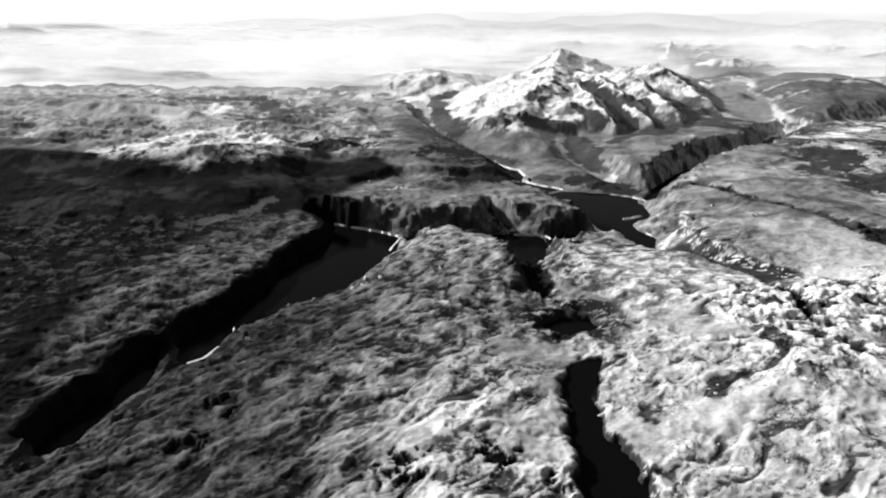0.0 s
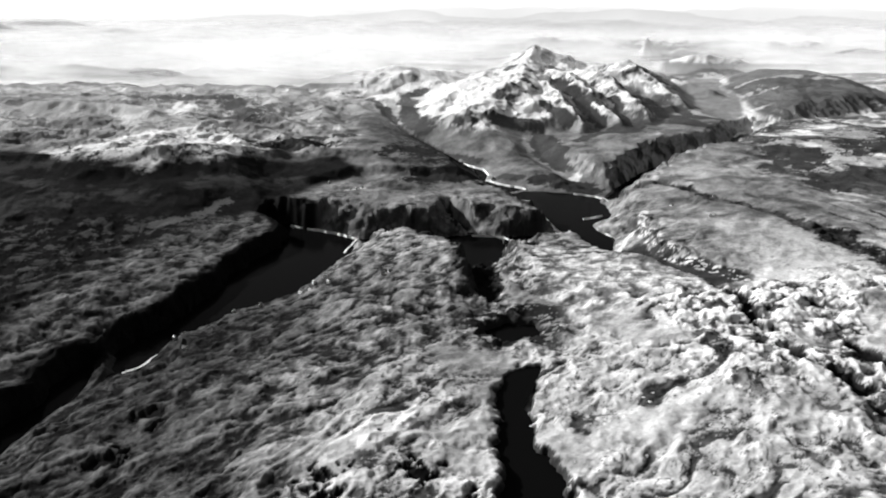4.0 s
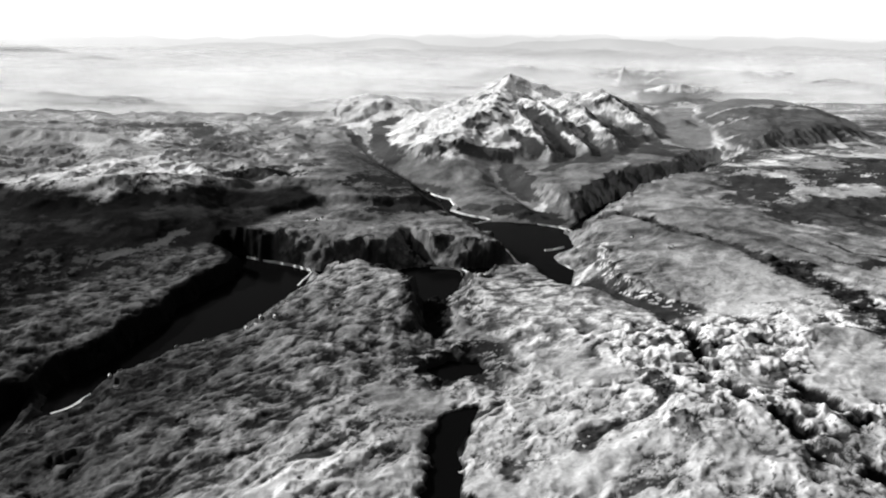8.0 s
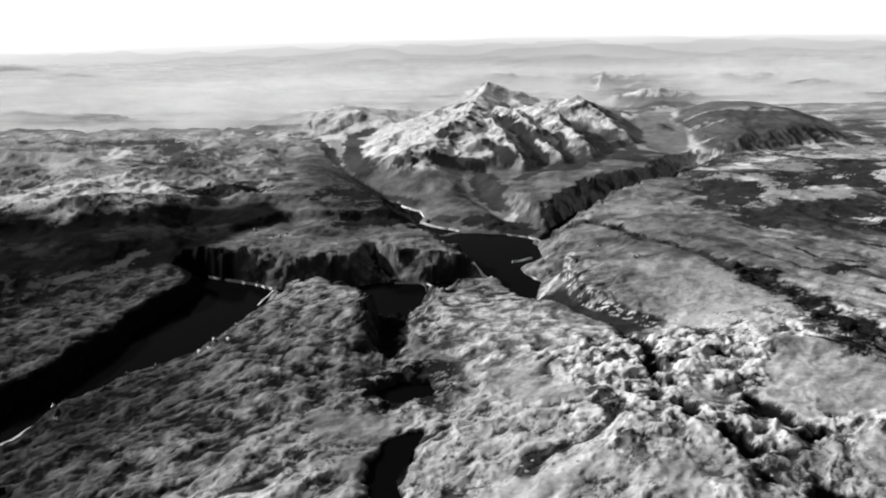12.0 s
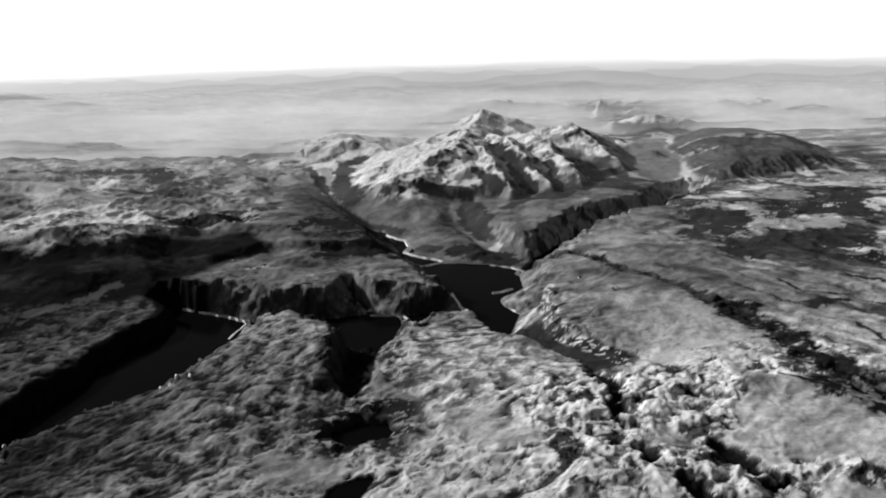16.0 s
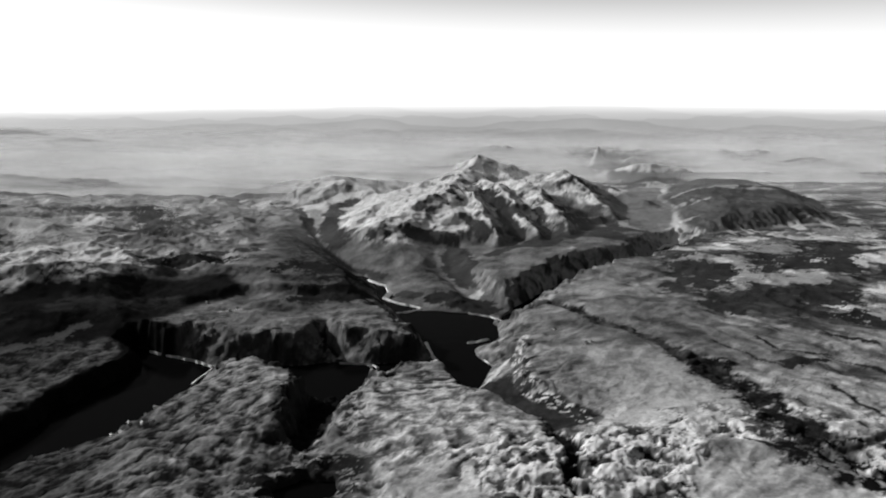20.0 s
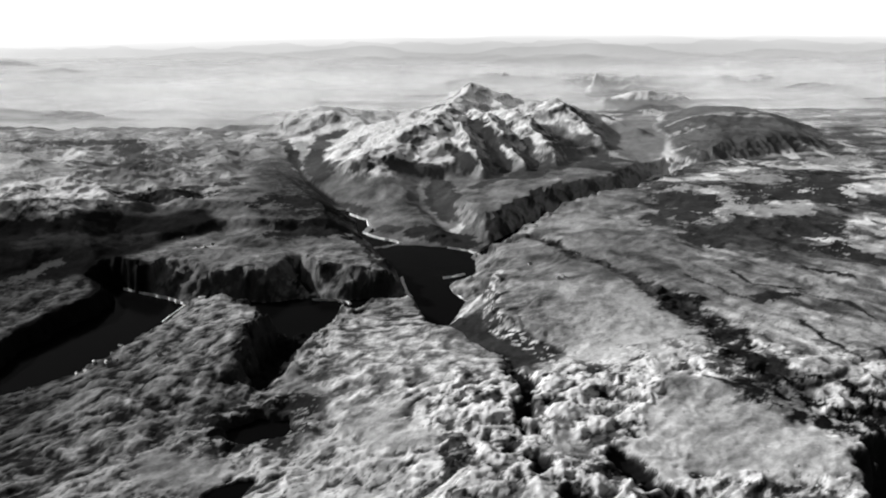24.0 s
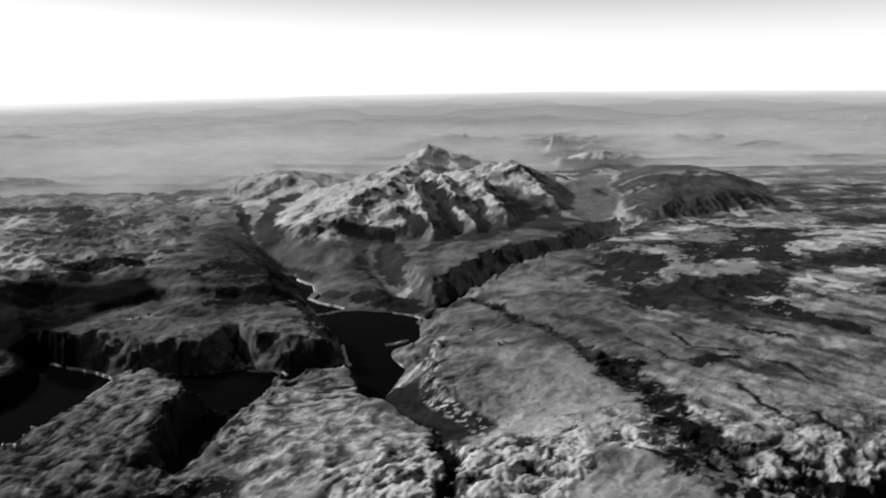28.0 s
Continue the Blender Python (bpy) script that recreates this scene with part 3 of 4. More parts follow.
    return z, dict(ribs=ribs, crag=crag, lump=lump, knob=knob, pond=pond, peak=peak, gully=gully, wx=wx, wy=wy, jx=jx, jy=jy, black_floor=black_floor, swirl=swirl, streak=streak)


def cover(x, y, z, nz, k):
    """Lightness of the ground cover: pale snow and lichen rock, grey heath, dark wood, and painted shade."""
    wx, wy = k["wx"], k["wy"]
    a = fbm(x, y, 300, 5, 0.5, 101)
    b = fbm(wx * 0.8 - wy * 0.55, (wx * 0.55 + wy * 0.8) * 0.45, 22, 5, 0.62, 111)
    c = fbm(wx, wy, 120, 5, 0.58, 121)
    e = fbm(wx * 0.55, wy, 130, 5, 0.55, 131)
    # heath, darker towards the west arm
    g = fbm(k['jx'], k['jy'], 34, 6, 0.68, 141)
    fine = fbm(k['jx'] * 0.75, k['jy'] * 1.2, 11, 4, 0.65, 145)
    v = 0.20 + 0.04 * a + 0.03 * b
    w = k["swirl"]
    even = smooth(150, 260, x) * smooth(720, 800, y)
    coarse = fbm(wx, wy, 75, 7, 0.64, 171)
    v = v * np.clip(1 + 1.5 * coarse * smooth(800, 1100, y), 0.35, 2.0)
    v = v * np.clip(1 + (0.5 * b + 1.1 * g + 2.3 * w + 2.2 * fine) * smooth(1500, 700, y) * (1 - 0.75 * even), 0.15, 2.8)
    # shade of the bumps put into the colour, stronger to the west
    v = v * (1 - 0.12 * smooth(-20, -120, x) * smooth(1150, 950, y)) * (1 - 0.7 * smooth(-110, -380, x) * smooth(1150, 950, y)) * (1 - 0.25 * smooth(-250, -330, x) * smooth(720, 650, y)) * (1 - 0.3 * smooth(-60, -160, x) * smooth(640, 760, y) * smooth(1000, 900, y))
    v = v + 0.09 * smooth(-40, 40, x) * smooth(920, 760, y)
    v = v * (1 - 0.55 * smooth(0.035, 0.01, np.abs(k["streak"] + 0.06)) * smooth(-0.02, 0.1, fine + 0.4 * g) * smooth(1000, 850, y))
    v = v * (1 - 0.28 * smooth(60, -150, x) * smooth(1000, 1100, y) * smooth(2300, 1900, y))
    v = v * (1 + 2.2 * smooth(-250, -420, x) * smooth(1380, 1500, y) * smooth(2700, 2200, y))
    v = v * (1 + 0.6 * smooth(-90, -130, x) * smooth(800, 900, y) * smooth(1075, 1040, y))  * (1 + 0.4 * smooth(610, 530, y) * smooth(-180, -260, x))
    v = v * (1 + 0.08 * smooth(15, -15, signed(wx, wy, HEADLAND))) * (1 - 0.2 * smooth(-40, -110, x) * smooth(740, 690, y)) * (1 + 0.15 * smooth(-60, -120, x) * smooth(720, 790, y) * smooth(1075, 1040, y))
    v = v * (1 + 0.3 * smooth(-70, -30, x) * smooth(180, 130, x) * smooth(600, 680, y) * smooth(990, 900, y))
    # pale streaks on the eastern high ground
    pale = smooth(0.06, 0.24, e + 0.25 * coarse + 0.30 * smooth(140, 0, np.hypot((x - 330) / 1.2, y - 830)))
    v = v - 0.03 * even + 0.18 * pale * smooth(180, 280, x) * smooth(1700, 1100, y)
    # crags: snow lumps, the shade in their clefts painted dark, smooth grey ponds between
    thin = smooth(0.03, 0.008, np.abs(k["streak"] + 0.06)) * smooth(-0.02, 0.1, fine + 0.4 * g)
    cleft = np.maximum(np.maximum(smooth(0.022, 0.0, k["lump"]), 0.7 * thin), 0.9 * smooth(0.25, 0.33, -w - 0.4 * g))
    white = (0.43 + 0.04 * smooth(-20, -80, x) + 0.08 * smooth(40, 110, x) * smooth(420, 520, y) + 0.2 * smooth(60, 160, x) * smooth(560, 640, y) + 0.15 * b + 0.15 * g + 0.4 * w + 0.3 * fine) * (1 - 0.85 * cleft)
    white = white * (1 - 0.3 * smooth(0.05, 0.4, -c - 0.05))
    white = white * (1 - k["pond"]) + (0.39 - 0.11 * smooth(290, 330, x) + 0.06 * a + 0.2 * c + 0.35 * k["streak"] + 0.12 * fine) * k["pond"]
    # dark blotches painted for the shadows beside the knolls
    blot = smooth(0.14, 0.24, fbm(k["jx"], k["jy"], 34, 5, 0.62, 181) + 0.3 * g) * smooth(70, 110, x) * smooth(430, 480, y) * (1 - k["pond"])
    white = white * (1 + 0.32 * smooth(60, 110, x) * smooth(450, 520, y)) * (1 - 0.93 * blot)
    white = white * (1 - 0.32 * smooth(-20, -80, x) * smooth(430, 520, y))
    v = v * (1 - k["crag"]) + white * k["crag"]
    # woods of the western mountain and its valley, painted darker for the slope's shade
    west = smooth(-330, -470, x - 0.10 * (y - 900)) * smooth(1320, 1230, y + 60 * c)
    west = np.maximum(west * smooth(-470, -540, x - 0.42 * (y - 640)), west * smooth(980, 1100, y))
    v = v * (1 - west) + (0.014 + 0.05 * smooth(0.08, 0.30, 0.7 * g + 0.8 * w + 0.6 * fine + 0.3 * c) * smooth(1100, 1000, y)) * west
    # a paler ridge along the west arm, and the dark glen beyond it
    d, s = seg_dist(wx, wy, WEST_RIDGE, False)
    v = v + (0.10 + 0.09 * w - v) * smooth(52, 22, d) * smooth(-250, -330, x)
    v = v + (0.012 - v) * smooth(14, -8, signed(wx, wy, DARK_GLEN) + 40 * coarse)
    k_grey = smooth(30, -10, signed(wx, wy, GREY_WEST))
    v = v + (0.072 * np.clip(1 + 2.2 * w + 1.6 * fine + 1.2 * g + coarse, 0.25, 2.4) - v) * k_grey
    # shade on the slope above the north-western canyon, painted as dark wood
    rim = np.interp(y, [1330, 1540, 2035, 2450], [-60, -100, -330, -440])
    slope = smooth(rim - 190, rim - 90, x + 60 * c) * smooth(rim + 20, rim - 10, x) * smooth(1330, 1380, y) * smooth(2020, 1860, y)
    v = v * (1 - slope) + (0.05 + 0.06 * smooth(0.1, 0.25, g + fine)) * slope
    # the front slope: dark wood with its shade painted in
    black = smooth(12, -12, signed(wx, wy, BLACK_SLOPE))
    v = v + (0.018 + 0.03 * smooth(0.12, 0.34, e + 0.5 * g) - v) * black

    def lay(strokes, rag=1.0):
        for line, wide, tone in strokes:
            px, py = [p[0] for p in line], [p[1] for p in line]
            m = (x > min(px) - 3 * wide) & (x < max(px) + 3 * wide) & (y > min(py) - 3 * wide) & (y < max(py) + 3 * wide)
            d, _ = seg_dist(wx[m], wy[m], line, False)
            f = smooth(1.1, 0.95, d / wide + rag * (2.2 * coarse[m] + 1.6 * g[m] + 1.2 * fine[m]) - 0.1)
            v[m] += (tone - v[m]) * f
    # patchy woods on the lowland beyond
    patch = smooth(0.02, 0.07, e + 0.5 * c + 0.5 * coarse - 0.02) * np.maximum(smooth(400, 520, x) * smooth(900, 1150, y), 0.6 * smooth(-250, -420, x) * smooth(1300, 1420, y))
    v = v * (1 - patch) + 0.045 * patch
    light = smooth(0.10, 0.20, -e + 0.3 * a + 0.5 * coarse + 0.3 * g) * np.maximum(smooth(480, 640, x) * smooth(1000, 1250, y), smooth(-300, -450, x) * smooth(1350, 1500, y))
    v = v * (1 - light) + (0.50 - 0.14 * (x < 0)) * light
    # long stripes of scrub and snow drawn out along the trough
    qx, qy = 0.55 * wx - 0.83 * wy, 0.83 * wx + 0.55 * wy
    stripe = fbm(qx * 0.22, qy, 34, 5, 0.6, 221)
    v = v * np.clip(1 + 2.2 * stripe * smooth(380, 460, x - 0.1 * (y - 800)) * smooth(2000, 1500, y) * smooth(640, 720, y), 0.35, 2.0) * (1 + 0.22 * smooth(380, 460, x))
    lay(PALE_PATCHES + WOODS + WEST_DARKS)
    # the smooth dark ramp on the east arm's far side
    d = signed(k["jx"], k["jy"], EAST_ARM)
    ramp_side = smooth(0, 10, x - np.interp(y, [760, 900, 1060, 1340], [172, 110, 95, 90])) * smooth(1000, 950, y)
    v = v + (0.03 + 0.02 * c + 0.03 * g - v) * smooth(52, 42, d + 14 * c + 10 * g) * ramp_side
    # near bank of the middle arm, its shade painted as broken black
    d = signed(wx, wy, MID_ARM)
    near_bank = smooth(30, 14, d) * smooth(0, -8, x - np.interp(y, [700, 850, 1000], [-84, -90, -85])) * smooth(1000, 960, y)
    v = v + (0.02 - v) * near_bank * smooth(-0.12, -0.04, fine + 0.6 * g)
    # a frozen stream, and snow held along the eastern rim
    d, s = seg_dist(wx, wy, STREAM, False)
    v = v + (0.22 + 0.08 * c + 0.1 * g - v) * smooth(15, 9, d + 8 * g)
    d, s = seg_dist(wx, wy, EAST_RIM, False)
    v = v + (0.75 - v) * smooth(11, 5, d + 9 * g) * smooth(0.06, 0.13, fine + 0.3 * g + 0.3 * k["streak"])
    # black broken rock above the small tarn
    d = signed(k["jx"], k["jy"], TARN)
    v = v + (0.02 - v) * smooth(55, 20, d + 30 * c) * smooth(0.0, 0.05, fine + 0.5 * g + 0.08) * smooth(20, -10, x)
    # the dark wooded trough
    d, s = seg_dist(wx, wy, SCARP, False)
    wide = np.interp(s, [0, 1, 2, 3, 4, 5, 6, 7, 8, 9, 10], [5, 12, 8, 8, 15, 24, 30, 36, 42, 46, 44])
    dark = smooth(wide * 1.3, wide * 0.75, d + wide * (0.9 * c + 0.7 * b + 1.1 * g + 0.9 * coarse) + 1.2 * wide * np.maximum(fine, 0))
    dark = dark * (1 - 0.7 * smooth(7, 8.5, s) * smooth(-0.02, 0.06, g + 0.3 * b))
    v = v * (1 - dark) + np.interp(s, [0, 4, 6, 10], [0.05, 0.04, 0.02, 0.012]) * np.clip(1 + 2.5 * g + 2 * fine, 0.3, 2.5) * dark
    # pale gravel and snow in the north-eastern valley, and below the bench
    v = v + (0.24 + 0.1 * c + 0.08 * g - v) * smooth(15, -15, signed(wx, wy, PALE_SLOPE))
    d, s = seg_dist(wx, wy, PALE_VALLEY, False)
    v = v + (0.78 - v) * smooth(32, 14, d + 12 * g)
    v = v + (0.7 - v) * smooth(1.1, 0.7, np.hypot((wx - 137) / 13, (wy - 1395) / 34) + g)
    v = v + (0.05 - v) * smooth(1.1, 0.9, np.hypot((x - 930) / 190, (y - 3000) / 110))
    # narrow dark clefts east of the trough
    for line in FAULTS:
        d, s = seg_dist(k["jx"], k["jy"], line, False)
        v = v + (0.02 - v) * smooth(5, 2.5, d + 10 * np.maximum(g, 0))
    # the bare grey flank below the snow
    v = v * (1 - 0.08 * smooth(20, -20, signed(wx, wy, MASSIF)))
    # snow on the high tops
    snow = smooth(60, 68, z + 14 * smooth(200, 0, x) + 12 * smooth(-20, -110, x) * smooth(1840, 1980, y) + 8 * smooth(-60, -160, x) * smooth(2150, 2300, y) + 8 * c + 26 * coarse) * smooth(1500, 1700, y) * smooth(-620, -480, x - 0.12 * (y - 2000))
    snow = snow * np.maximum(smooth(rim - 10, rim + 50, x), smooth(2180, 2300, y))
    d = signed(wx, wy, SNOW_CAP)
    snow = np.maximum(snow, 0.95 * smooth(25, -15, d + 60 * coarse) * smooth(-0.34, 0.02, 0.6 * fine + 0.6 * g + 0.8 * coarse + 0.4 * c))
    table = smooth(20, -20, signed(wx, wy, TABLE_TOP))
    snow = snow * (1 - table)
    v = v * (1 - table) + (0.10 + 0.05 * c + 0.3 * smooth(0.30, 0.34, e)) * table
    v = v * (1 - snow) + (0.86 + 0.1 * b + 0.25 * g) * (1 - 0.3 * smooth(0.08, 0.20, fbm(wx, wy * 0.3, 36, 5, 0.62, 211)) * smooth(1500, 1650, y)) * (1 - 0.35 * smooth(0.14, 0.06, k["ribs"] + 0.3 * coarse) * smooth(1500, 1650, y)) * snow
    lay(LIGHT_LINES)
    # shaded slopes and hollows of the snow mountain, painted as dark ellipses
    for px, py, rx, ry in HOLLOW_SHADE:
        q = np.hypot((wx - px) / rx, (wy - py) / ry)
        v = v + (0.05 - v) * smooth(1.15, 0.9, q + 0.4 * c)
    # bare dark rock on steep faces, with some snow held in it
    steep = smooth(0.80, 0.56, nz)
    steep = np.where(snow > 0.5, smooth(0.89, 0.80, nz + 0.2 * c + 0.25 * coarse), steep)
    streak = smooth(0.25, 0.5, k["gully"]) * smooth(1000, 1300, y)
    bands = smooth(0.03, 0.12, fbm(wx, wy * 0.12, 42, 4, 0.6, 205)) * table
    v = v * (1 - steep) + (0.045 + 0.3 * streak + 0.05 * table + 0.6 * bands) * steep
    # shade in the snow mountain's couloirs, painted as dark strokes
    lay(FOOT_WOODS + CANYON_SIDES + COULOIR_SHADE + LESSER_COULOIR_SHADE, 0.45)
    # the pale rock tooth
    v = v + (0.75 - v) * smooth(90, 40, np.hypot(x - 845, y - 3640))
    # the west arm's far wall, its shade painted black
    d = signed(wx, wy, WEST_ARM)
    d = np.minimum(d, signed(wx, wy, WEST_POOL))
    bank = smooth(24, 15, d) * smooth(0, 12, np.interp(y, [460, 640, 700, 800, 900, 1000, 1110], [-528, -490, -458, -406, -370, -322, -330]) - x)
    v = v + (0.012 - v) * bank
    # snow chutes down the front of the table mountain
    front = smooth(55, 25, np.abs(signed(wx, wy, TABLE_TOP))) * smooth(2200, 2050, y) * smooth(760, 820, x)
    v = v + (0.7 - v) * front * smooth(0.10, 0.2, fbm(wx, wy * 0.1, 46, 3, 0.6, 231))
    # black floors of the clefts, pits and raised arm beds
    v = v + (0.012 - v) * k["black_floor"]
    return np.clip(v, 0.012, 0.86)


ROWS = np.concatenate([np.linspace(-1200, -260, 40), np.linspace(-250, 246, 110), np.geomspace(250, 4880, 800)])
COLS = np.linspace(-1, 1, 1101)
YY = np.repeat(ROWS[:, None], len(COLS), 1)
XX = COLS[None, :] * (np.where(YY > 250, 0.85 * YY + 350, 562.5 + 0.4 * (250 - YY)))
ZZ, FIELDS = land(XX, YY)
du, dv = np.stack([np.gradient(a, axis=1) for a in (XX, YY, ZZ)], -1), np.stack([np.gradient(a, axis=0) for a in (XX, YY, ZZ)], -1)
NN = np.cross(du, dv)
NZ = np.abs(NN[..., 2]) / (np.linalg.norm(NN, axis=-1) + 1e-9)
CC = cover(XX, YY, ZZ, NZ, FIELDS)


def sheet(name, mask, label="", category="", kind="", parent=None):
    """The cells of the land picked by mask, as one mesh."""
    n = XX.shape[1]
    j, i = np.nonzero(mask)
    quad = np.stack([j * n + i, j * n + i + 1, (j + 1) * n + i + 1, (j + 1) * n + i], 1)
    used, inv = np.unique(quad, return_inverse=True)
    me = bpy.data.meshes.new(name)
    co = np.stack([XX.ravel()[used], YY.ravel()[used], ZZ.ravel()[used]], 1).astype(np.float32)
    me.vertices.add(len(used))
    me.vertices.foreach_set("co", co.ravel())
    me.loops.add(quad.size)
    me.loops.foreach_set("vertex_index", inv.ravel().astype(np.int32))
    me.polygons.add(len(quad))
    me.polygons.foreach_set("loop_start", np.arange(0, quad.size, 4, dtype=np.int32))
    me.polygons.foreach_set("use_smooth", np.ones(len(quad), bool))
    at = me.attributes.new("cover", "FLOAT_COLOR", "POINT")
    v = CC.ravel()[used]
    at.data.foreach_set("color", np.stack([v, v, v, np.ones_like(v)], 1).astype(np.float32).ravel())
    me.update(calc_edges=True)
    me.materials.append(GROUND)
    ob = new(name, me)
    if parent:
        ob.parent = parent
        ob.matrix_parent_inverse = Matrix.Translation(-parent.location)
    return tagged(ob, label, category, kind=kind)


XC, YC = XX[:-1, :-1], YY[:-1, :-1]
NC, CV, ZC = NZ[:-1, :-1], CC[:-1, :-1], ZZ[:-1, :-1]
zone = np.zeros(XC.shape, int)
TOOTH = [(740, 3560), (930, 3560), (930, 3740), (740, 3740)]
zone[(XC < -400 - 0.1 * (YC - 1100)) & (YC > 1150) & (YC < 2300)] = 4
for i, outline in ((1, MASSIF), (2, TABLE_TOP), (3, HEADLAND), (5, TOOTH)):
    zone[inside(XC, YC, outline)] = i


def patches(mask, least=260):
    """The separate patches of a mask, but for the smallest."""
    todo, found = set(zip(*np.nonzero(mask))), []
    while todo:
        stack, cells = [todo.pop()], []
        while stack:
            j, i = stack.pop()
            cells.append((j, i))
            for q in ((j + 1, i), (j - 1, i), (j, i + 1), (j, i - 1)):
                if q in todo:
                    todo.remove(q)
                    stack.append(q)
        if len(cells) >= least:
            one = np.zeros(mask.shape, bool)
            one[tuple(np.array(cells).T)] = True
            found.append(one)
    return sorted(found, key=lambda m: -m.sum())


def mountain(name, place, label, category, pieces):
    """A landform of its own, made of the cells of the land that belong to it, sorted into its faces."""
    top = tagged(new(name), label, category)
    top.location = place
    left = zone == place_zone[name]
    for part_name, test, text in pieces:
        for pick in patches(left & test) if part_name == "cliff" else [left & test]:
            left = left & ~pick
            if pick.any():
                sheet(part_name, pick, text, parent=top)
    return top


place_zone = {"snow_mountain": 1, "table_mountain": 2, "headland": 3, "wooded_mountain": 4, "rock_tooth": 5}
rest = np.ones(XC.shape, bool)
steep_cell = NC < 0.72
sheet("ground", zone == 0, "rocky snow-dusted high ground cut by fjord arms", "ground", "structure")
mountain("snow_mountain", (237, 2100, 0), "jagged snow-covered mountain above dark cliffs by the fjord", "mountain",
         (("cliff", steep_cell & (ZC < 62) & (XC > 150), "dark fluted cliff"), ("summit_snowfield", CV > 0.42, "bright broken snow"), ("lower_slope", rest, "smooth grey slope")))
mountain("table_mountain", (950, 2300, 0), "broad dark round-topped mountain with snow-streaked cliffs", "mountain",
         (("cliff", steep_cell, "dark cliff streaked with snow"), ("flat_top", rest, "smooth dark rounded top")))
mountain("headland", (-180, 1200, 0), "low grey headland with dark cliffs between fjord arms", "headland",
         (("cliff", steep_cell, "dark ribbed cliff"), ("flat_top", rest, "even grey top")))
mountain("wooded_mountain", (-800, 1500, 0), "broad dark wooded mountain with a snowy crest", "mountain",
         (("snow_cap", CV > 0.38, "patchy snow"), ("wooded_slope", rest, "dark wooded slope")))
mountain("rock_tooth", (840, 3640, 0), "pale rock tooth standing in the haze", "peak", (("rock_face", steep_cell, "pale steep rock"), ("foot", rest, "")))


def grid_quad(name, x0, x1, y0, y1, z, mat):
    me = bpy.data.meshes.new(name)
    me.from_pydata([(x0, y0, z), (x1, y0, z), (x1, y1, z), (x0, y1, z)], [], [(0, 1, 2, 3)])
    me.materials.append(mat)
    return new(name, me)


tagged(grid_quad("water", -900, 1000, 200, 2700, 0.0, WATER), "black still fjord water between rock walls", "water", kind="structure")


def tarn(outline, z, label):
    """Still water within a plan outline, a little wider than it, so that it runs in under the banks."""
    cx, cy = sum(p[0] for p in outline) / len(outline), sum(p[1] for p in outline) / len(outline)
    me = bpy.data.meshes.new("tarn")
    ring = []
    for p in outline:
        v = Vector((p[0] - cx, p[1] - cy))
        ring.append((*(Vector((cx, cy)) + v * (1 + 9 / v.length)), z))
    me.from_pydata(ring, [], [range(len(ring))])
    me.materials.append(WATER)
    return tagged(new("tarn", me), label, "tarn", kind="structure")


tarn(TARN, 47, "small black tarn under a broken cliff")
tarn(LONG_TARN, 57, "long narrow black tarn between pale crags")


def ice_strip(line, width, rise, label):
    """A low bank of white ice along a stretch of shore: wedge-shaped, ragged in width."""
    bm = bmesh.new()
    rng = random.Random(len(line) * 7 + int(line[0][0]))
    pts = []
    for p, q in zip(line[:-1], line[1:]):
        n = max(2, int(math.dist(p, q) / 8))
        pts += [(p[0] + (q[0] - p[0]) * i / n, p[1] + (q[1] - p[1]) * i / n) for i in range(n)]
    pts.append(line[-1])
    rings = []
    for i, p in enumerate(pts):
        a, b = pts[max(0, i - 1)], pts[min(len(pts) - 1, i + 1)]
        d = Vector((b[0] - a[0], b[1] - a[1])).normalized()
        side = Vector((-d.y, d.x))
        w = width * rng.uniform(0.8, 1.15)
        o = Vector(p) + side * rng.uniform(-1, 1)
        c = [(*(o - side * w * 0.5), -0.5), (*(o - side * w * 0.4), 0.6), (*(o + side * w * 0.5), rise * rng.uniform(0.7, 1.2)), (*(o + side * w * 0.7), -0.5)]
        rings.append([bm.verts.new(v) for v in c])
    for r, q in zip(rings[:-1], rings[1:]):
        for i in range(4):
            bm.faces.new((r[i], r[(i + 1) % 4], q[(i + 1) % 4], q[i]))
    bm.faces.new(rings[0])
    bm.faces.new(rings[-1][::-1])
    bmesh.ops.recalc_face_normals(bm, faces=bm.faces)
    me = bpy.data.meshes.new("shore_ice")
    bm.to_mesh(me)
    bm.free()
    me.materials.append(ICE)
    return tagged(new("shore_ice", me), label, "shore ice", "ice along the shores")


SOUTH_ICE = [
    ([(-265, 1050), (-298, 1073), (-338, 1092), (-379, 1114)], 6, 4),
    ([(-24, 1042), (-30, 1055), (-54, 1061), (-82, 1063)], 5, 3),
    ([(34, 1337), (-14, 1375), (-38, 1402), (-30, 1435), (-38, 1490), (-58, 1508), (-81, 1540)], 9, 4),
    ([(172, 1240), (176, 1262), (158, 1285), (120, 1306)], 6, 3),
    ([(111, 1147), (128, 1153), (146, 1166)], 4, 2.5),
    ([(125, 1112), (127, 1086), (147, 1048)], 4, 2.5),
]
NORTH_ICE = [
    ([(44, 1150), (55, 1086), (62, 1068)], 5, 3),
    ([(612, 1826), (640, 1868), (662, 1872)], 8, 4),
    ([(-462, 627), (-448, 640), (-440, 668)], 3, 1),
    ([(-265, 1048), (-270, 1020), (-276, 985)], 3, 1.5),
    ([(-145, 1652), (-220, 1790), (-306, 2035)], 4, 1.5),
]
for line, width, rise in SOUTH_ICE + NORTH_ICE:
    ice_strip(line, width, rise, "ragged white strip of ice along the dark fjord shore")


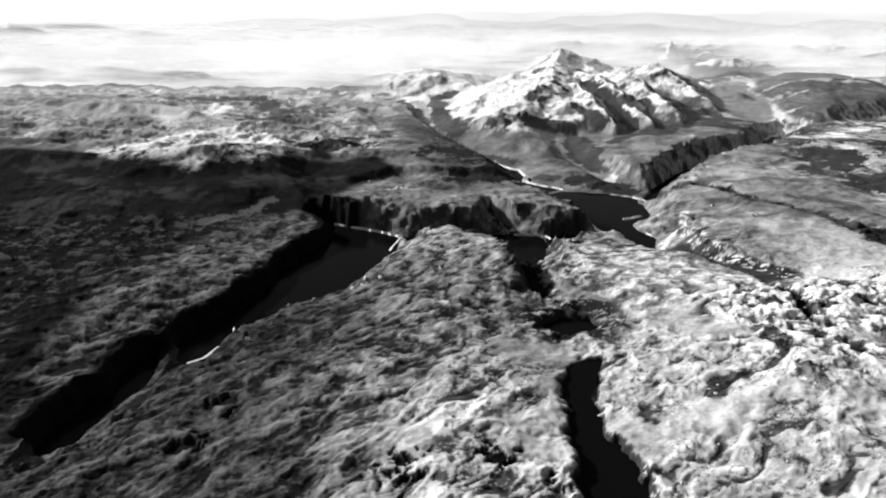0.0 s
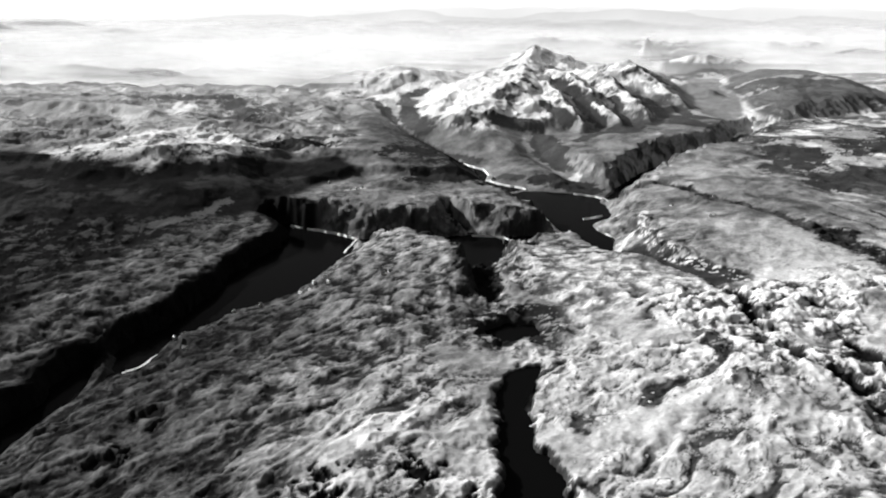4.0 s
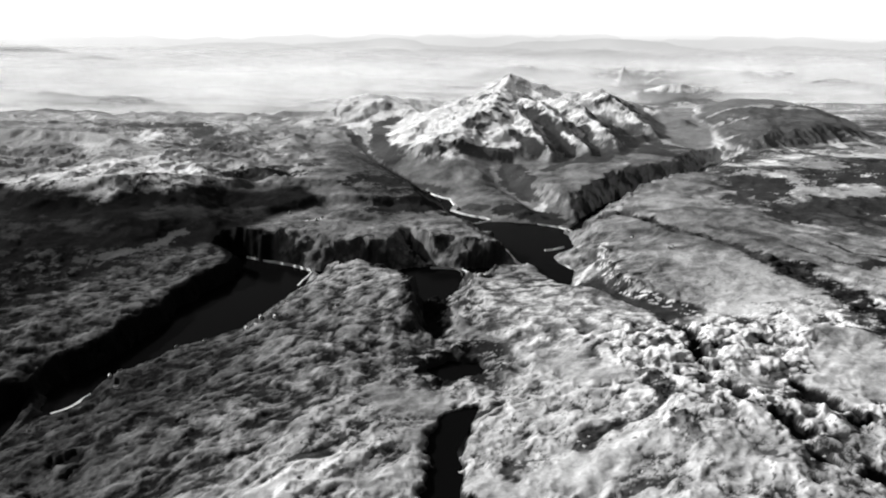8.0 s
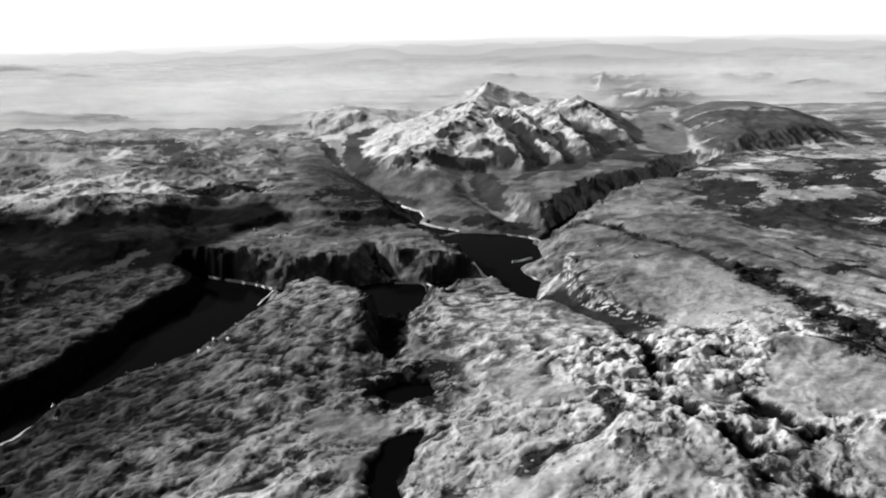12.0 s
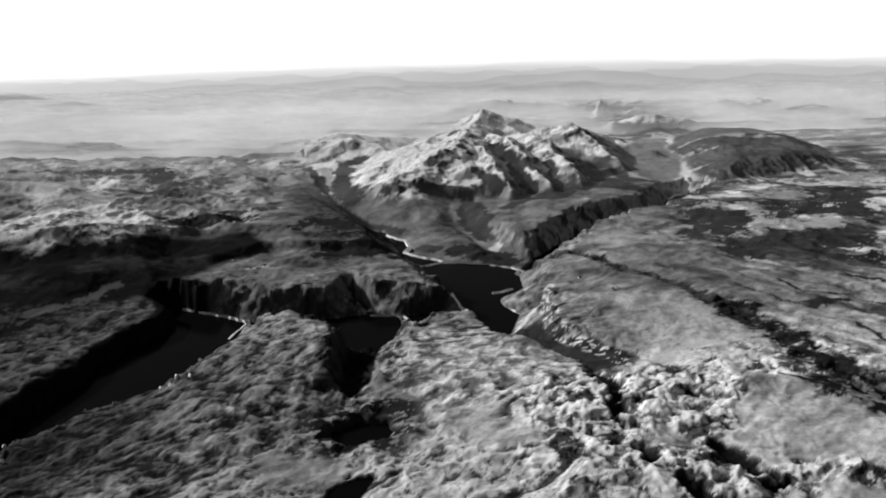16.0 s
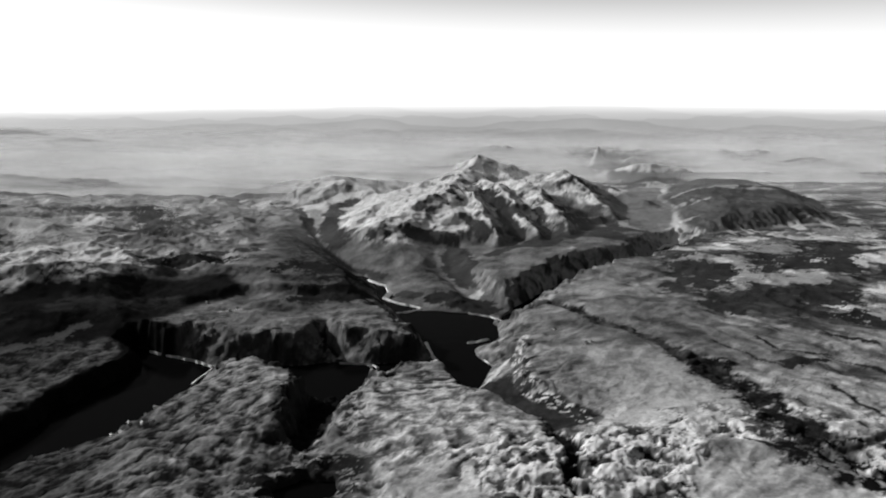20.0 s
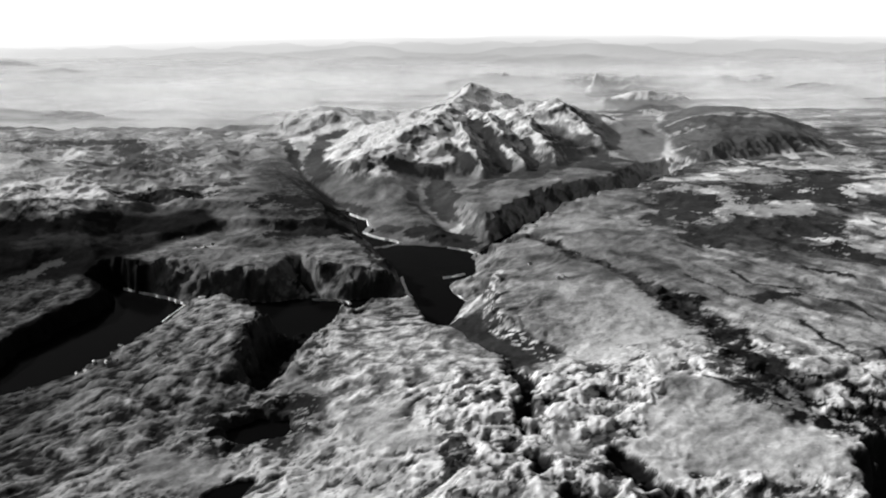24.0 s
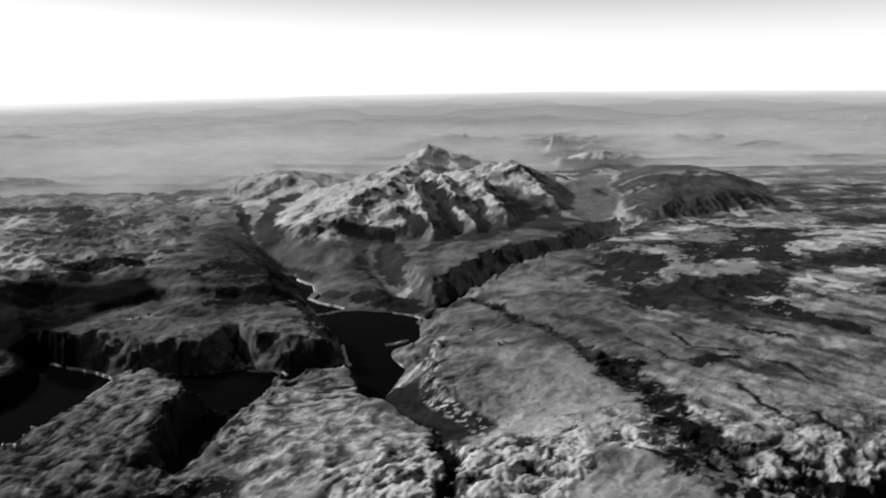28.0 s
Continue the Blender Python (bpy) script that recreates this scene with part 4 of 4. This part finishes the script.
def part(name, bm, mat, parent, label=""):
    """Links a bmesh as one mesh object under a thing."""
    me = bpy.data.meshes.new(name)
    bm.to_mesh(me)
    bm.free()
    me.materials.append(mat)
    ob = new(name, me)
    ob.parent = parent
    return tagged(ob, label)


def block(x, y, z, size, taper=1.0):
    bm = bmesh.new()
    bmesh.ops.create_cube(bm, size=1)
    for v in bm.verts:
        k = taper if v.co.z > 0 else 1
        v.co = Vector((x + v.co.x * size[0] * k, y + v.co.y * size[1] * k, z + v.co.z * size[2]))
    bmesh.ops.bevel(bm, geom=list(bm.edges), offset=0.06, segments=1, affect="EDGES")
    return bm


WALL = plain("white_boards", 0.8, 0.7, 0.08)
ROOF = plain("slate_roof", 0.3, 0.6, 0.2)
STONE = plain("pale_stone", 0.42, 0.9, 0.35)
PANE = plain("window_glass", 0.04, 0.15, 0.2)


def house(label):
    """A small white farmhouse: walls, a gabled roof with eaves, a chimney."""
    h = tagged(new("farmhouse"), label, "house", "farmhouses by the fjord")
    part("wall", block(0, 0, 0.9, (4.6, 3.2, 2.8)), WALL, h)
    bm = bmesh.new()
    for x in (-2.6, 2.6):
        for y, z in ((-1.95, 2.15), (0, 3.7), (1.95, 2.15), (1.95, 2.0), (0, 3.5), (-1.95, 2.0)):
            bm.verts.new((x, y, z))
    bm.verts.ensure_lookup_table()
    for i in range(6):
        j = (i + 1) % 6
        bm.faces.new([bm.verts[k] for k in (i, j, j + 6, i + 6)])
    for k in (0, 6):
        bm.faces.new([bm.verts[k + i] for i in (0, 1, 4, 5)])
        bm.faces.new([bm.verts[k + i] for i in (1, 2, 3, 4)])
    bmesh.ops.recalc_face_normals(bm, faces=bm.faces)
    part("roof", bm, ROOF, h, "grey gabled roof")
    part("chimney", block(1.2, 0, 3.7, (0.5, 0.5, 1.1)), STONE, h)
    part("door", block(0, -1.63, 0.6, (0.8, 0.12, 1.9)), ROOF, h, "dark plank door")
    for x in (-1.5, 1.5):
        part("window", block(x, -1.63, 1.1, (0.9, 0.1, 0.9)), PANE, h, "dark window pane")
    return h


HOUSES = [(-428, 690), (-427, 769), (-308, 807), (-294, 801), (-282, 845), (-271, 805), (-257, 797), (-200, 782), (-385, 775), (-395, 632), (-292, 818), (-268, 838), (-192, 790), (-354, 785), (-421, 700),
          (-340, 1273), (-282, 1209), (-293, 1209), (-274, 1225), (268, 995), (317, 1119), (275, 1001), (241, 1094)]
hx, hy = np.array([p[0] for p in HOUSES], float), np.array([p[1] for p in HOUSES], float)
hz, _ = land(hx, hy)
first = house("small white farmhouse with a grey roof near the shore")
rng = random.Random(5)
placed = 0
for x, y, z in zip(hx, hy, hz):
    if z < 0.8:
        continue
    m = pose(x, y, z - 0.2, 0, 0, rng.uniform(0, 180))
    if placed == 0:
        first.matrix_basis = m
    else:
        copy_thing(first, m)
    placed += 1


def boulder_mesh(seed):
    bm = bmesh.new()
    bmesh.ops.create_icosphere(bm, subdivisions=2, radius=1)
    for v in bm.verts:
        v.co *= 1 + 0.45 * noise.noise(v.co * 1.3 + Vector((seed * 3.1, 0, 0))) + 0.15 * noise.noise(v.co * 3.7 + Vector((0, seed, 0)))
        v.co.z *= 0.7
    me = bpy.data.meshes.new("boulder")
    bm.to_mesh(me)
    bm.free()
    me.materials.append(STONE)
    return me


shapes = [boulder_mesh(i) for i in range(6)]
bx = np.array([rng.uniform(-210, 400) for _ in range(200)])
by = np.array([rng.uniform(330, 720) for _ in range(200)])
bz, fields = land(bx, by)
for x, y, z, crag_here, dark_here in zip(bx, by, bz, fields["crag"], fields["black_floor"]):
    if crag_here < 0.7 or dark_here > 0.1 or z < 66:
        continue
    ob = tagged(new("boulder", rng.choice(shapes)), "pale weathered boulder lying on the crags", "boulder", "boulders on the crags")
    r = rng.uniform(0.8, 1.9)
    ob.matrix_basis = pose(x, y, z - 0.25 * r, 0, 0, rng.uniform(0, 360)) @ Matrix.Diagonal((r * rng.uniform(0.8, 1.5), r, r, 1))


def arc_wall(name, radius, z0, z1, a0, a1, mat, n=96):
    vs = []
    for i in range(n + 1):
        a = a0 + (a1 - a0) * i / n
        p = (radius * math.sin(a), radius * math.cos(a))
        vs += [(*p, z0), (*p, z1)]
    me = bpy.data.meshes.new(name)
    me.from_pydata(vs, [], [(2 * i, 2 * i + 2, 2 * i + 3, 2 * i + 1) for i in range(n)])
    me.materials.append(mat)
    return new(name, me)


tagged(arc_wall("backdrop", 4860, -40, 300, -math.pi, math.pi, backdrop_material(), 256), "glowing backdrop painted with pale hazy land out to the horizon", "distance", kind="structure")


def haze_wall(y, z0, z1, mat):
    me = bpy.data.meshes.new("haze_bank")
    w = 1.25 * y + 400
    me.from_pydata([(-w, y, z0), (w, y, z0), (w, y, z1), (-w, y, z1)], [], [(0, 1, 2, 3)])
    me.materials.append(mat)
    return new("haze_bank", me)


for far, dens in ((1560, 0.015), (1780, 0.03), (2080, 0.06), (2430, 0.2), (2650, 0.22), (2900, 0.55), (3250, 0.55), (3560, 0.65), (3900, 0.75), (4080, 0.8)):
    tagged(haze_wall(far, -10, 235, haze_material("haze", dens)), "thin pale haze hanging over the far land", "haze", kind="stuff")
